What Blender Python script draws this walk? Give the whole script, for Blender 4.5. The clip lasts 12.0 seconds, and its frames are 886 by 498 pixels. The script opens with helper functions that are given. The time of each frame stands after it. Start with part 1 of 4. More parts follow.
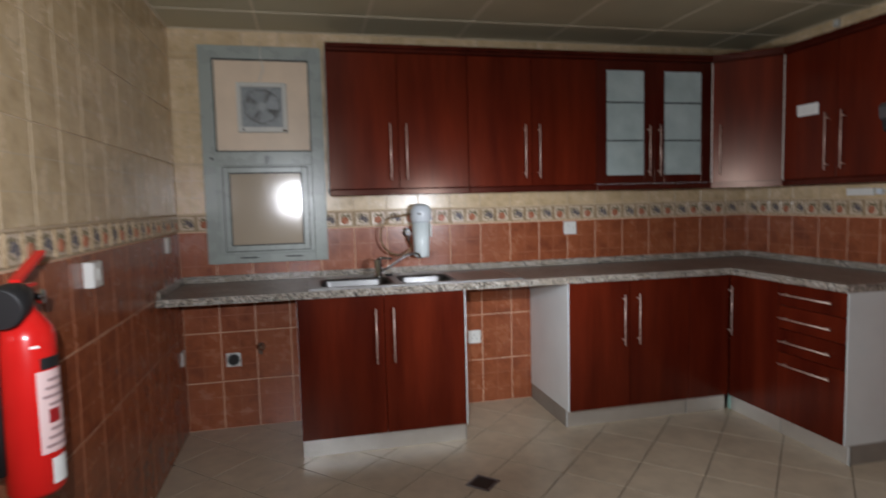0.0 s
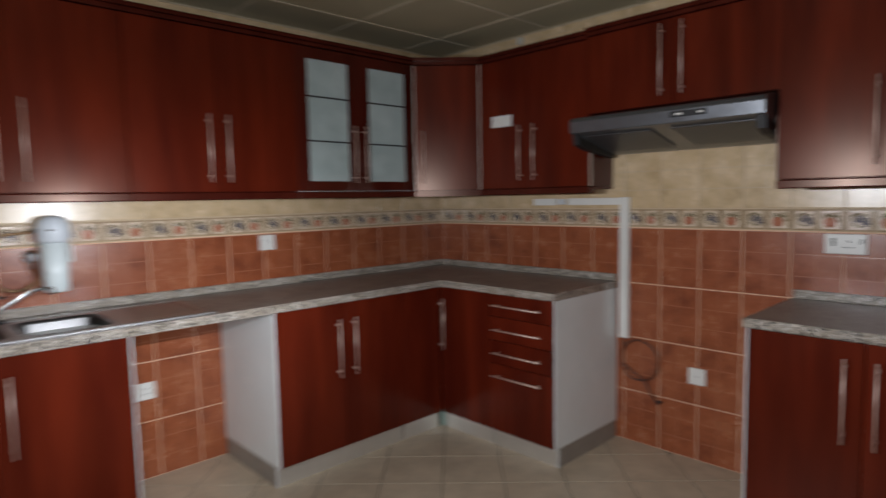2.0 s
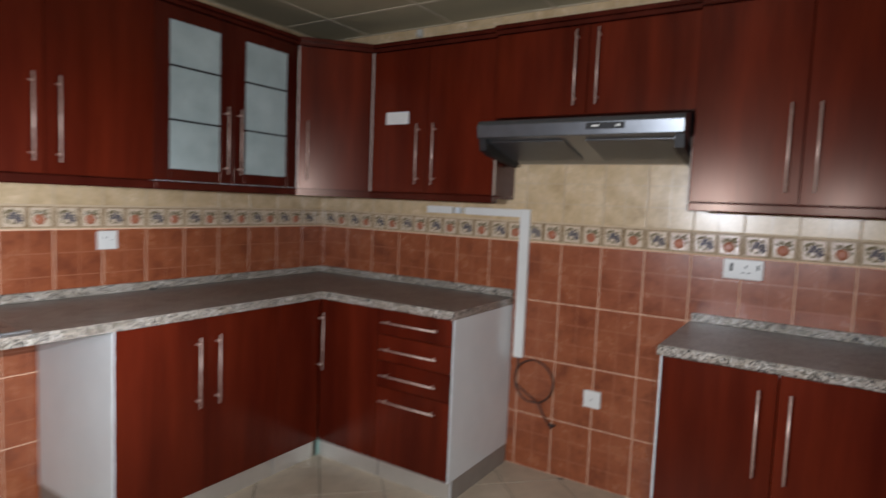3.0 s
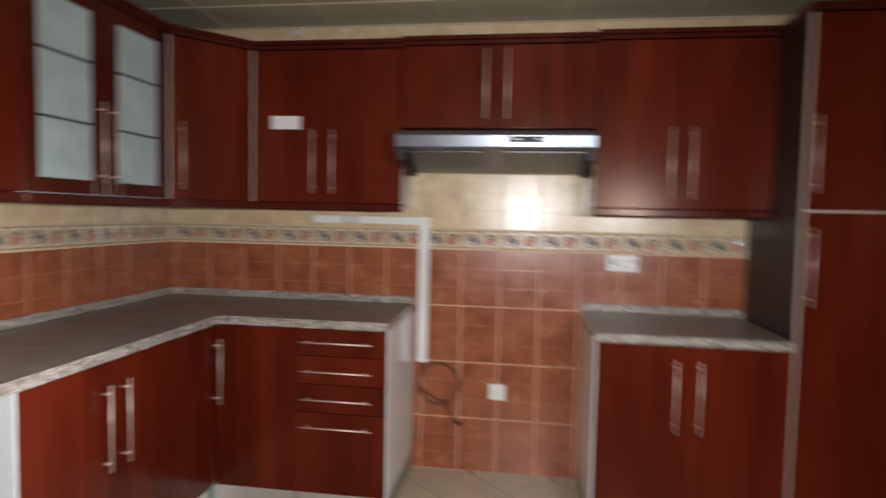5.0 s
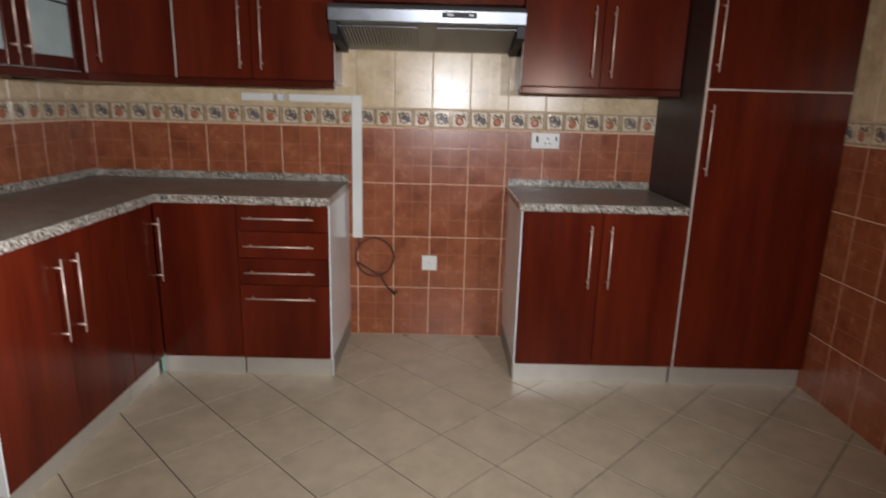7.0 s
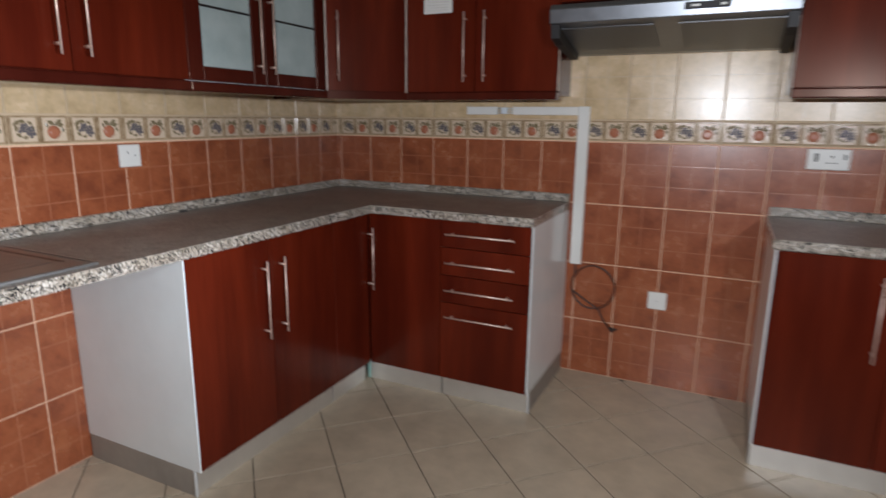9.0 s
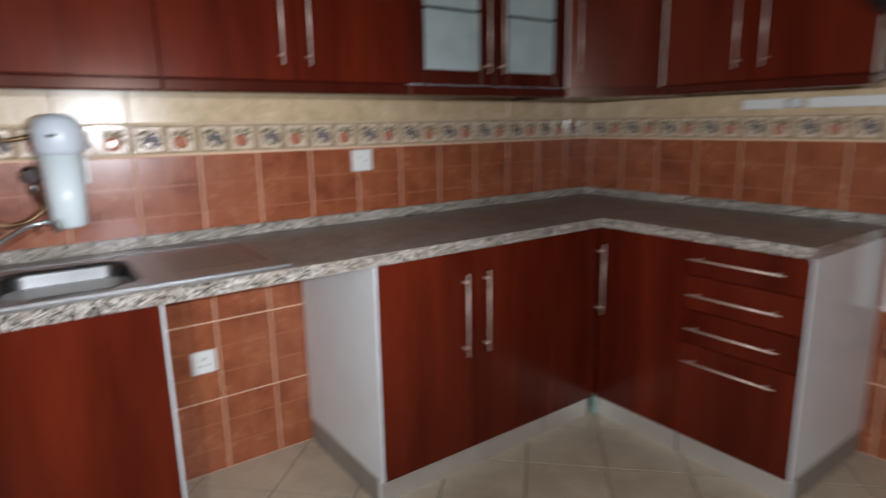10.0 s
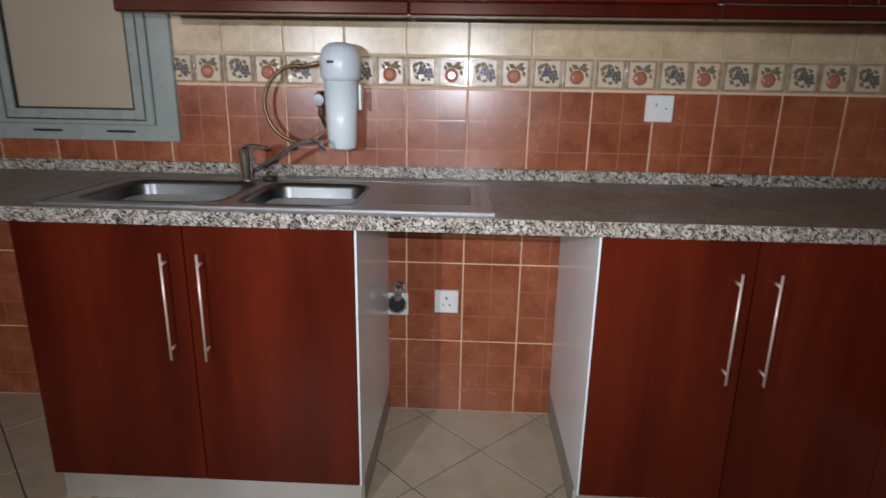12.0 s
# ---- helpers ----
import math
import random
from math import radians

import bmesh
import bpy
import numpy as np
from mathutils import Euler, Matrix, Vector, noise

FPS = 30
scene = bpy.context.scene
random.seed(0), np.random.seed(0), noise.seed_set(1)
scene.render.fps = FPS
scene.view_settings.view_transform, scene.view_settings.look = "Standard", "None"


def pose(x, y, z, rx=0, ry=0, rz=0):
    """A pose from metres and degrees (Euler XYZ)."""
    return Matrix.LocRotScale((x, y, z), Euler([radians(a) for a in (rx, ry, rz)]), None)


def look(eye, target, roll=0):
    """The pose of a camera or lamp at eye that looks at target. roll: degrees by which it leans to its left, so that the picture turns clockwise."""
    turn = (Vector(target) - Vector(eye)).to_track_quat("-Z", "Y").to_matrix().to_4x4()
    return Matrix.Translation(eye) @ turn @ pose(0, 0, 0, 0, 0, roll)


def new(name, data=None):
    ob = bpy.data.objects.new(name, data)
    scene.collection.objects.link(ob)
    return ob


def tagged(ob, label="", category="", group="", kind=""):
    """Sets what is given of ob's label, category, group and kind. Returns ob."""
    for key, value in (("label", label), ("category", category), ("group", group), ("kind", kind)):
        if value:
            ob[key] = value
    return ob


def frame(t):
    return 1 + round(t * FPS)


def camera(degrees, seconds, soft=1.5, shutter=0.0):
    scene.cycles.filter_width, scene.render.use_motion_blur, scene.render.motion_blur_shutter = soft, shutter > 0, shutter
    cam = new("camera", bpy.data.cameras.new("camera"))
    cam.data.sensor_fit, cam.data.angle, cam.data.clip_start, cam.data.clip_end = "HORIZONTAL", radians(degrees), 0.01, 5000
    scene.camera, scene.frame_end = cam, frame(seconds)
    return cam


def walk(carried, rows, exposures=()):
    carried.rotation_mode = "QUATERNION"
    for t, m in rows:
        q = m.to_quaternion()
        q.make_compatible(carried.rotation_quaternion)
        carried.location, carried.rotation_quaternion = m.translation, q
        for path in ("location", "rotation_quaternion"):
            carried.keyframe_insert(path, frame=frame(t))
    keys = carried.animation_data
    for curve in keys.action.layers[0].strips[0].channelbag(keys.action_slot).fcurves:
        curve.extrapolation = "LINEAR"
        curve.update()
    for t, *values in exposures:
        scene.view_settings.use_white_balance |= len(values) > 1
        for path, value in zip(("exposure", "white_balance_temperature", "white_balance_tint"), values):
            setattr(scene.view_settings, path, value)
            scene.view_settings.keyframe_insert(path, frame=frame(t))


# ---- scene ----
cam = camera(73.7, 12.0, shutter=0.8)

PATH = [
    (0, (0.743, -3.724, 1.351), (1.187, -1.78, 1.189), -1.4),
    (0.5, (0.72, -3.578, 1.33), (1.292, -1.676, 1.094), -2.0),
    (1, (0.711, -3.391, 1.313), (1.259, -1.478, 1.111), -0.1),
    (1.5, (0.798, -3.305, 1.347), (1.665, -1.512, 1.166), -1.0),
    (2, (0.876, -3.117, 1.38), (2.257, -1.68, 1.209), -1.1),
    (2.5, (0.962, -2.909, 1.37), (2.516, -1.666, 1.167), 0.2),
    (3, (1.029, -2.773, 1.387), (2.708, -1.698, 1.229), 2.4),
    (3.2, (1.019, -2.707, 1.382), (2.765, -1.74, 1.259), 2.6),
    (4.8, (0.836, -2.097, 1.389), (2.735, -1.491, 1.226), 2.1),
    (5, (0.741, -2.011, 1.381), (2.718, -1.731, 1.266), 1.2),
    (5.5, (0.658, -1.903, 1.39), (2.641, -1.96, 1.134), -0.8),
    (6, (0.605, -1.968, 1.389), (2.543, -2.225, 0.969), 1.0),
    (6.5, (0.578, -1.932, 1.341), (2.43, -2.09, 0.604), 1.0),
    (6.7, (0.572, -1.925, 1.335), (2.48, -2.057, 0.752), 2.1),
    (8.3, (0.649, -2.009, 1.328), (2.578, -1.714, 0.891), 1.2),
    (8.5, (0.727, -2.103, 1.346), (2.591, -1.551, 0.878), 1.6),
    (9, (0.909, -2.137, 1.306), (2.667, -1.287, 0.873), 0.6),
    (9.5, (1.114, -2.154, 1.307), (2.661, -0.956, 0.889), -1.3),
    (10, (1.312, -2.175, 1.291), (2.459, -0.59, 0.875), -1.0),
    (10.5, (1.505, -2.164, 1.271), (2.218, -0.385, 0.7), -2.1),
    (11, (1.674, -2.08, 1.256), (2.16, -0.236, 0.653), -0.5),
    (11.5, (1.793, -2.034, 1.219), (1.904, -0.127, 0.627), 0.6),
    (12, (1.856, -2.038, 1.219), (1.778, -0.114, 0.678), 1.0),
]
walk(cam, [(t, look(eye, target, roll)) for t, eye, target, roll in PATH], exposures=[(0, -0.18, 6450, 13), (1.5, -0.19, 6450, 13), (2.0, -0.05, 6450, 13), (3.0, 0.32, 6300, 13), (5.0, 0.60, 6700, 13), (6.0, 0.52, 6700, 13), (8.5, 0.31, 6350, 13), (10.0, 0.15, 6300, 13), (12.0, -0.08, 6250, 13)])
W, D, H = 3.865, 3.75, 2.375
P = 0.205          # tile pitch


# ---- world and lights ----
world = bpy.data.worlds.new("world")
scene.world = world
world.use_nodes = True
world.node_tree.nodes["Background"].inputs[0].default_value = (0.9, 0.95, 1.0, 1)
world.node_tree.nodes["Background"].inputs[1].default_value = 0.006


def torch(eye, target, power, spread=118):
    """A fixed stand-in lamp for the one carried torch, at one spot on its way."""
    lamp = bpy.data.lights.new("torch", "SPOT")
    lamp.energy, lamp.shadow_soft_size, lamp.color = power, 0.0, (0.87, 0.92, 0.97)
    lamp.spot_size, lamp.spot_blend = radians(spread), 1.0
    ob = new("torch_stand_in", lamp)
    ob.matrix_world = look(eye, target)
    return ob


# Four lamps added at once, in place of the single moving torch.
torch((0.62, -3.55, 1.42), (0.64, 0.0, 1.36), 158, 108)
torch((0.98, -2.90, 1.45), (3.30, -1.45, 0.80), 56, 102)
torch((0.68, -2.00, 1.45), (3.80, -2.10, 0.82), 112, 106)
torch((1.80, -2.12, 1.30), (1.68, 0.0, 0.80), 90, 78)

# ---- materials ----


def mat(name, color, rough=0.5, metal=0.0, spec=0.5):
    m = bpy.data.materials.new(name)
    m.use_nodes = True
    b = m.node_tree.nodes["Principled BSDF"]
    b.inputs["Base Color"].default_value = (*color, 1)
    b.inputs["Roughness"].default_value = rough
    b.inputs["Metallic"].default_value = metal
    b.inputs["Specular IOR Level"].default_value = spec
    return m


def node(m, kind, **values):
    n = m.node_tree.nodes.new(kind)
    for k, v in values.items():
        n.inputs[k.replace("_", " ")].default_value = v
    return n


def link(m, a, ao, b, bi):
    m.node_tree.links.new(a.outputs[ao], b.inputs[bi])


def coords(m, scale=(1, 1, 1), spread=7.0):
    """Object coordinates, moved apart for each object."""
    tc, info = node(m, "ShaderNodeTexCoord"), node(m, "ShaderNodeObjectInfo")
    mul, add, mp = node(m, "ShaderNodeMath"), node(m, "ShaderNodeVectorMath"), node(m, "ShaderNodeMapping")
    mul.operation, mul.inputs[1].default_value = "MULTIPLY", spread
    link(m, info, "Random", mul, 0)
    link(m, tc, "Object", add, 0)
    link(m, mul, 0, add, 1)
    link(m, add, 0, mp, 0)
    mp.inputs["Scale"].default_value = scale
    return mp


def noise_tex(m, vec, scale, detail=4, rough=0.55):
    n = node(m, "ShaderNodeTexNoise", Scale=scale, Detail=detail, Roughness=rough)
    link(m, vec, 0, n, "Vector")
    return n


def ramp(m, src, out, stops):
    r = node(m, "ShaderNodeValToRGB")
    link(m, src, out, r, 0)
    e = r.color_ramp.elements
    while len(e) < len(stops):
        e.new(0.5)
    for el, (p, c) in zip(e, stops):
        el.position, el.color = p, (*c, 1)
    return r


def mixc(m, fac, a, b, blend="MIX", amount=None):
    x = node(m, "ShaderNodeMix")
    x.data_type, x.blend_type = "RGBA", blend
    if amount is None:
        link(m, fac[0], fac[1], x, 0)
    else:
        x.inputs[0].default_value = amount
    for s, i in ((a, 6), (b, 7)):
        if isinstance(s, tuple) and not hasattr(s[0], "outputs"):
            x.inputs[i].default_value = (*s, 1)
        else:
            link(m, s[0], s[1], x, i)
    return x


def bsdf(m):
    return m.node_tree.nodes["Principled BSDF"]


def rough_from(m, tex, lo, hi):
    r = node(m, "ShaderNodeMapRange")
    link(m, tex, 0, r, 0)
    r.inputs[3].default_value, r.inputs[4].default_value = lo, hi
    link(m, r, 0, bsdf(m), "Roughness")


def bump(m, src, out, strength, distance=0.002, normal=None):
    b = node(m, "ShaderNodeBump", Strength=strength, Distance=distance)
    link(m, src, out, b, "Height")
    if normal:
        link(m, normal, 0, b, "Normal")
    link(m, b, 0, bsdf(m), "Normal")
    return b


def wood(name, dark, light, rough=(0.19, 0.29)):
    m = mat(name, dark, 0.35, spec=0.30)
    c = coords(m, (9, 9, 1.2))
    fine = coords(m, (160, 160, 7))
    a, b = noise_tex(m, c, 1.0, 5), noise_tex(m, fine, 1.0, 3)
    ra = ramp(m, a, 0, [(0.25, dark), (0.75, light)])
    rb = ramp(m, b, 0, [(0.35, (0.86, 0.86, 0.86)), (0.6, (1, 1, 1))])
    x = mixc(m, None, (ra, 0), (rb, 0), "MULTIPLY", 0.6)
    band = ramp(m, noise_tex(m, coords(m, (5.5, 5.5, 0.25)), 1.0, 2), 0, [(0.38, (0.74, 0.70, 0.68)), (0.62, (1, 1, 1))])
    y = mixc(m, None, (x, 2), (band, 0), "MULTIPLY", 0.9)
    link(m, y, 2, bsdf(m), "Base Color")
    smear = noise_tex(m, coords(m, (4, 4, 2.2)), 1.0, 3)
    rough_from(m, smear, *rough)
    bump(m, b, 0, 0.06, 0.0008)
    bsdf(m).inputs["Specular Tint"].default_value = (1.0, 0.72, 0.58, 1)
    return m


def lines(m, period, width, axis_pair):
    """A grid of thin lines in object space: 1 on a line."""
    tc = node(m, "ShaderNodeTexCoord")
    sep = node(m, "ShaderNodeSeparateXYZ")
    link(m, tc, "Object", sep, 0)
    outs = []
    for ax, off in axis_pair:
        ad = node(m, "ShaderNodeMath")
        ad.operation, ad.inputs[1].default_value = "ADD", off
        link(m, sep, ax, ad, 0)
        pp = node(m, "ShaderNodeMath")
        pp.operation, pp.inputs[1].default_value = "PINGPONG", period / 2
        link(m, ad, 0, pp, 0)
        lt = node(m, "ShaderNodeMapRange")
        lt.inputs[1].default_value, lt.inputs[2].default_value = width, width * 2.2
        lt.inputs[3].default_value, lt.inputs[4].default_value = 1, 0
        link(m, pp, 0, lt, 0)
        outs.append(lt)
    mx = node(m, "ShaderNodeMath")
    mx.operation = "MAXIMUM"
    link(m, outs[0], 0, mx, 0)
    link(m, outs[1], 0, mx, 1)
    return mx


def tile_mat(name, dark, mid, light, line, rough=(0.19, 0.33)):
    m = mat(name, mid, 0.25, spec=0.65)
    c = coords(m, (1, 1, 1), 31)
    a, b = noise_tex(m, c, 8, 6, 0.66), noise_tex(m, c, 45, 4, 0.6)
    ra = ramp(m, a, 0, [(0.33, dark), (0.5, mid), (0.72, light)])
    rb = ramp(m, b, 0, [(0.35, (0.88, 0.88, 0.88)), (0.6, (1, 1, 1))])
    x = mixc(m, None, (ra, 0), (rb, 0), "MULTIPLY", 0.8)
    g = lines(m, 0.1, 0.0011, (("X", 0.0), ("Z", 0.05)))
    y = mixc(m, (g, 0), (x, 2), line)
    link(m, y, 2, bsdf(m), "Base Color")
    rough_from(m, a, *rough)
    inv = node(m, "ShaderNodeMath")
    inv.operation, inv.inputs[0].default_value = "SUBTRACT", 1
    link(m, g, 0, inv, 1)
    n1 = bump(m, inv, 0, 0.14, 0.0008)
    bump(m, a, 0, 0.12, 0.002, n1)
    return m


M_WOOD = wood("cherry_laminate", (0.066, 0.0070, 0.0034), (0.148, 0.0188, 0.0068))
M_WOOD_DARK = wood("dark_cherry_trim", (0.05, 0.007, 0.004), (0.09, 0.014, 0.008))
M_RED = tile_mat("terracotta_glaze", (0.215, 0.056, 0.024), (0.315, 0.088, 0.035), (0.39, 0.125, 0.052), (0.39, 0.145, 0.073))
M_CREAM = tile_mat("cream_glaze", (0.50, 0.36, 0.20), (0.65, 0.485, 0.285), (0.74, 0.57, 0.37), (0.58, 0.46, 0.31))
M_GROUT = mat("peach_grout", (0.70, 0.50, 0.38), 0.85)
_n = noise_tex(M_GROUT, coords(M_GROUT), 60)
_r = ramp(M_GROUT, _n, 0, [(0.3, (0.70, 0.44, 0.29)), (0.7, (0.85, 0.57, 0.39))])
_tc, _sep, _gt = node(M_GROUT, "ShaderNodeTexCoord"), node(M_GROUT, "ShaderNodeSeparateXYZ"), node(M_GROUT, "ShaderNodeMath")
_gt.operation, _gt.inputs[1].default_value = "GREATER_THAN", 1.203
link(M_GROUT, _tc, "Object", _sep, 0)
link(M_GROUT, _sep, "Z", _gt, 0)
_x = mixc(M_GROUT, (_gt, 0), (_r, 0), (0.58, 0.45, 0.30))
link(M_GROUT, _x, 2, bsdf(M_GROUT), "Base Color")
M_BORDER = mat("border_glaze", (0.55, 0.45, 0.28), 0.14)
_n = noise_tex(M_BORDER, coords(M_BORDER), 40)
_r = ramp(M_BORDER, _n, 0, [(0.35, (0.34, 0.235, 0.13)), (0.65, (0.52, 0.39, 0.25))])
link(M_BORDER, _r, 0, bsdf(M_BORDER), "Base Color")
M_BORDER_IN = mat("border_picture_glaze", (0.66, 0.53, 0.39), 0.12)
bump(M_BORDER_IN, noise_tex(M_BORDER_IN, coords(M_BORDER_IN), 90), 0, 0.6, 0.003)
M_APPLE = mat("apple_glaze", (0.43, 0.16, 0.09), 0.16)
M_GRAPE = mat("grape_glaze", (0.135, 0.120, 0.125), 0.13)
M_LEAF = mat("leaf_glaze", (0.20, 0.16, 0.09), 0.15)


def granite(name, plain_mix):
    m = mat(name, (0.4, 0.38, 0.35), 0.16)
    c = coords(m, (1, 1, 1), 0)
    v = node(m, "ShaderNodeTexVoronoi", Scale=190.0)
    wob = noise_tex(m, c, 60, 3)
    add = mixc(m, None, (c, 0), (wob, 1), "LINEAR_LIGHT", 0.02)
    link(m, add, 2, v, "Vector")
    cell = ramp(m, v, "Color", [(0.0, (0.035, 0.036, 0.038)), (0.24, (0.06, 0.06, 0.058)), (0.31, (0.22, 0.20, 0.17)), (0.5, (0.46, 0.40, 0.34)), (0.62, (0.62, 0.57, 0.50)), (0.85, (0.74, 0.71, 0.66))])
    cell.color_ramp.interpolation = "CONSTANT"
    big = ramp(m, noise_tex(m, c, 14, 4), 0, [(0.35, (0.72, 0.68, 0.62)), (0.65, (1, 1, 1))])
    x = mixc(m, None, (cell, 0), (big, 0), "MULTIPLY", 0.9)
    # Darker, plainer tone mixed over the speckle for the worktops' upper faces.
    plain_tone = ramp(m, noise_tex(m, c, 7, 6), 0, [(0.3, (0.13, 0.12, 0.105)), (0.7, (0.20, 0.185, 0.165))])
    y = mixc(m, None, (x, 2), (plain_tone, 0), "MIX", plain_mix)
    link(m, y, 2, bsdf(m), "Base Color")
    rough_from(m, noise_tex(m, c, 5, 5), 0.14 + plain_mix * 0.2, 0.3 + plain_mix * 0.2)
    return m


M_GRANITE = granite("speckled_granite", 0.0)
M_GRANITE_TOP = granite("darker_plain_granite_top", 0.72)


def speckle(name, color, rough, amount=0.15, scale=20, metal=0.0, b=0.03):
    m = mat(name, color, rough, metal)
    n = noise_tex(m, coords(m), scale, 5, 0.6)
    lo = tuple(v * (1 - amount) for v in color)
    hi = tuple(min(1, v * (1 + amount * 0.5)) for v in color)
    link(m, ramp(m, n, 0, [(0.3, lo), (0.7, hi)]), 0, bsdf(m), "Base Color")
    rough_from(m, n, rough * 0.8, min(1, rough * 1.25))
    bump(m, n, 0, b, 0.002)
    return m


M_FLOOR = speckle("beige_porcelain", (0.51, 0.42, 0.305), 0.32, 0.16, 11)
M_FGROUT = speckle("floor_grout", (0.155, 0.125, 0.095), 0.9, 0.3, 60)
M_MELAMINE = speckle("white_melamine", (0.80, 0.85, 0.85), 0.15, 0.05, 5)
M_EDGE = mat("pale_edge_band", (0.62, 0.52, 0.44), 0.4)
M_ALU = speckle("brushed_aluminium_plinth", (0.80, 0.79, 0.75), 0.36, 0.08, 8, 0.8)
# Aluminium plinth ends: the dark room they reflect is put into this grey.
M_ALU_END = speckle("plinth_end_dark_reflection", (0.32, 0.29, 0.25), 0.5, 0.15, 10)
M_STEEL = speckle("stainless_steel", (0.38, 0.38, 0.375), 0.42, 0.08, 30, 1.0)
M_NICKEL = mat("satin_nickel", (0.84, 0.64, 0.54), 0.42, 0.55)
M_BOWL = speckle("stainless_bowl", (0.14, 0.14, 0.14), 0.34, 0.08, 30, 1.0)
M_CHROME = mat("chrome", (0.62, 0.64, 0.66), 0.10, 1.0)
M_BRONZE = mat("braided_bronze", (0.22, 0.135, 0.07), 0.35, 0.9)
M_FRAME = speckle("grey_green_aluminium_paint", (0.32, 0.355, 0.325), 0.27, 0.04, 9)
M_GASKET = mat("black_gasket", (0.02, 0.02, 0.02), 0.5)
M_BEIGE = speckle("cream_board", (0.74, 0.58, 0.42), 0.4, 0.08, 6)
M_PLASTIC = speckle("white_plastic", (0.78, 0.78, 0.74), 0.3, 0.04, 9)
M_FAN = speckle("grey_white_fan_plastic", (0.60, 0.59, 0.54), 0.4, 0.08, 9)
M_FANBLADE = mat("grey_fan_blade", (0.23, 0.25, 0.25), 0.4)
M_SLAT = mat("pale_grey_fan_slat", (0.40, 0.42, 0.41), 0.4)
M_DARK = mat("dark_void", (0.02, 0.018, 0.016), 0.7)
M_BLACK = mat("black_rubber", (0.012, 0.012, 0.013), 0.55)
M_REDPAINT = speckle("red_enamel", (0.62, 0.015, 0.012), 0.22, 0.08, 10)
M_LABEL = mat("pink_white_label", (0.72, 0.52, 0.50), 0.5)
M_PAPER = speckle("white_paper", (0.80, 0.79, 0.76), 0.6, 0.08, 40)
M_BARS = mat("grey_print", (0.35, 0.22, 0.22), 0.6)
M_BROWNCABLE = mat("brown_cable", (0.07, 0.025, 0.015), 0.5)
M_CEIL = speckle("olive_cream_ceiling_panel", (0.50, 0.45, 0.30), 0.55, 0.06, 3)
M_CEILBORDER = speckle("cream_ceiling_edge", (0.66, 0.58, 0.43), 0.6, 0.06, 6)
M_HOOD = speckle("dark_grey_metallic_paint", (0.20, 0.215, 0.235), 0.31, 0.1, 20, 0.8)
M_FILTERCAP = mat("pale_blue_plastic", (0.72, 0.78, 0.83), 0.3)
M_FILTER = speckle("bluish_white_plastic", (0.80, 0.89, 0.90), 0.28, 0.04, 9)
M_PLASTER = speckle("plain_plaster", (0.6, 0.55, 0.45), 0.9, 0.1, 8)
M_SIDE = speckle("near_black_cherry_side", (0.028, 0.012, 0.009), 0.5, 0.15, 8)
M_DOORWOOD = wood("door_wood", (0.12, 0.03, 0.015), (0.2, 0.06, 0.03))


def frosted():
    m = mat("frosted_cabinet_glass", (0.58, 0.66, 0.68), 0.42)
    n = noise_tex(m, coords(m, (1, 1, 1), 3), 7, 4)
    link(m, ramp(m, n, 0, [(0.3, (0.44, 0.55, 0.54)), (0.7, (0.62, 0.73, 0.72))]), 0, bsdf(m), "Base Color")
    bsdf(m).inputs["Transmission Weight"].default_value = 0.25
    return m


M_FROST = frosted()


def hammered():
    m = mat("textured_window_glass", (0.52, 0.43, 0.32), 0.12)
    n = noise_tex(m, coords(m, (1, 1, 1), 0), 130, 3)
    bump(m, n, 0, 0.16, 0.0015)
    bsdf(m).inputs["Transmission Weight"].default_value = 0.1
    bsdf(m).inputs["Specular IOR Level"].default_value = 0.6
    return m


M_HAMMER = hammered()

# ---- mesh helpers ----


def box(bm, x0, x1, y0, y1, z0, z1, mi=0, bevel=0.0):
    x0, x1, y0, y1, z0, z1 = min(x0, x1), max(x0, x1), min(y0, y1), max(y0, y1), min(z0, z1), max(z0, z1)
    before = len(bm.faces)
    v = [bm.verts.new((x, y, z)) for z in (z0, z1) for y in (y0, y1) for x in (x0, x1)]
    fs = [bm.faces.new([v[i] for i in f]) for f in ((0, 2, 3, 1), (4, 5, 7, 6), (0, 1, 5, 4), (1, 3, 7, 5), (3, 2, 6, 7), (2, 0, 4, 6))]
    for f in fs:
        f.material_index = mi
    if bevel:
        edges = list({e for f in fs for e in f.edges})
        r = bmesh.ops.bevel(bm, geom=edges, offset=bevel, segments=1, affect="EDGES")
        for f in r["faces"]:
            f.material_index = mi
    return fs


def tube(bm, pts, r, seg=10, mi=0, caps=True):
    """A round bar along points; r is one radius or one for each point."""
    pts = [Vector(p) for p in pts]
    rs = r if isinstance(r, (list, tuple)) else [r] * len(pts)
    rings = []
    side = None
    for i, p in enumerate(pts):
        d = (pts[min(i + 1, len(pts) - 1)] - pts[max(i - 1, 0)]).normalized()
        if side is None:
            side = d.cross(Vector((0, 0, 1)) if abs(d.z) < 0.9 else Vector((1, 0, 0))).normalized()
        side = (side - d * side.dot(d)).normalized()
        up = d.cross(side)
        rings.append([bm.verts.new(p + (side * math.cos(a) + up * math.sin(a)) * rs[i]) for a in [2 * math.pi * k / seg for k in range(seg)]])
    for a, b in zip(rings, rings[1:]):
        for k in range(seg):
            f = bm.faces.new((a[k], a[(k + 1) % seg], b[(k + 1) % seg], b[k]))
            f.smooth, f.material_index = True, mi
    if caps:
        bm.faces.new(rings[0][::-1]).material_index = mi
        bm.faces.new(rings[-1]).material_index = mi


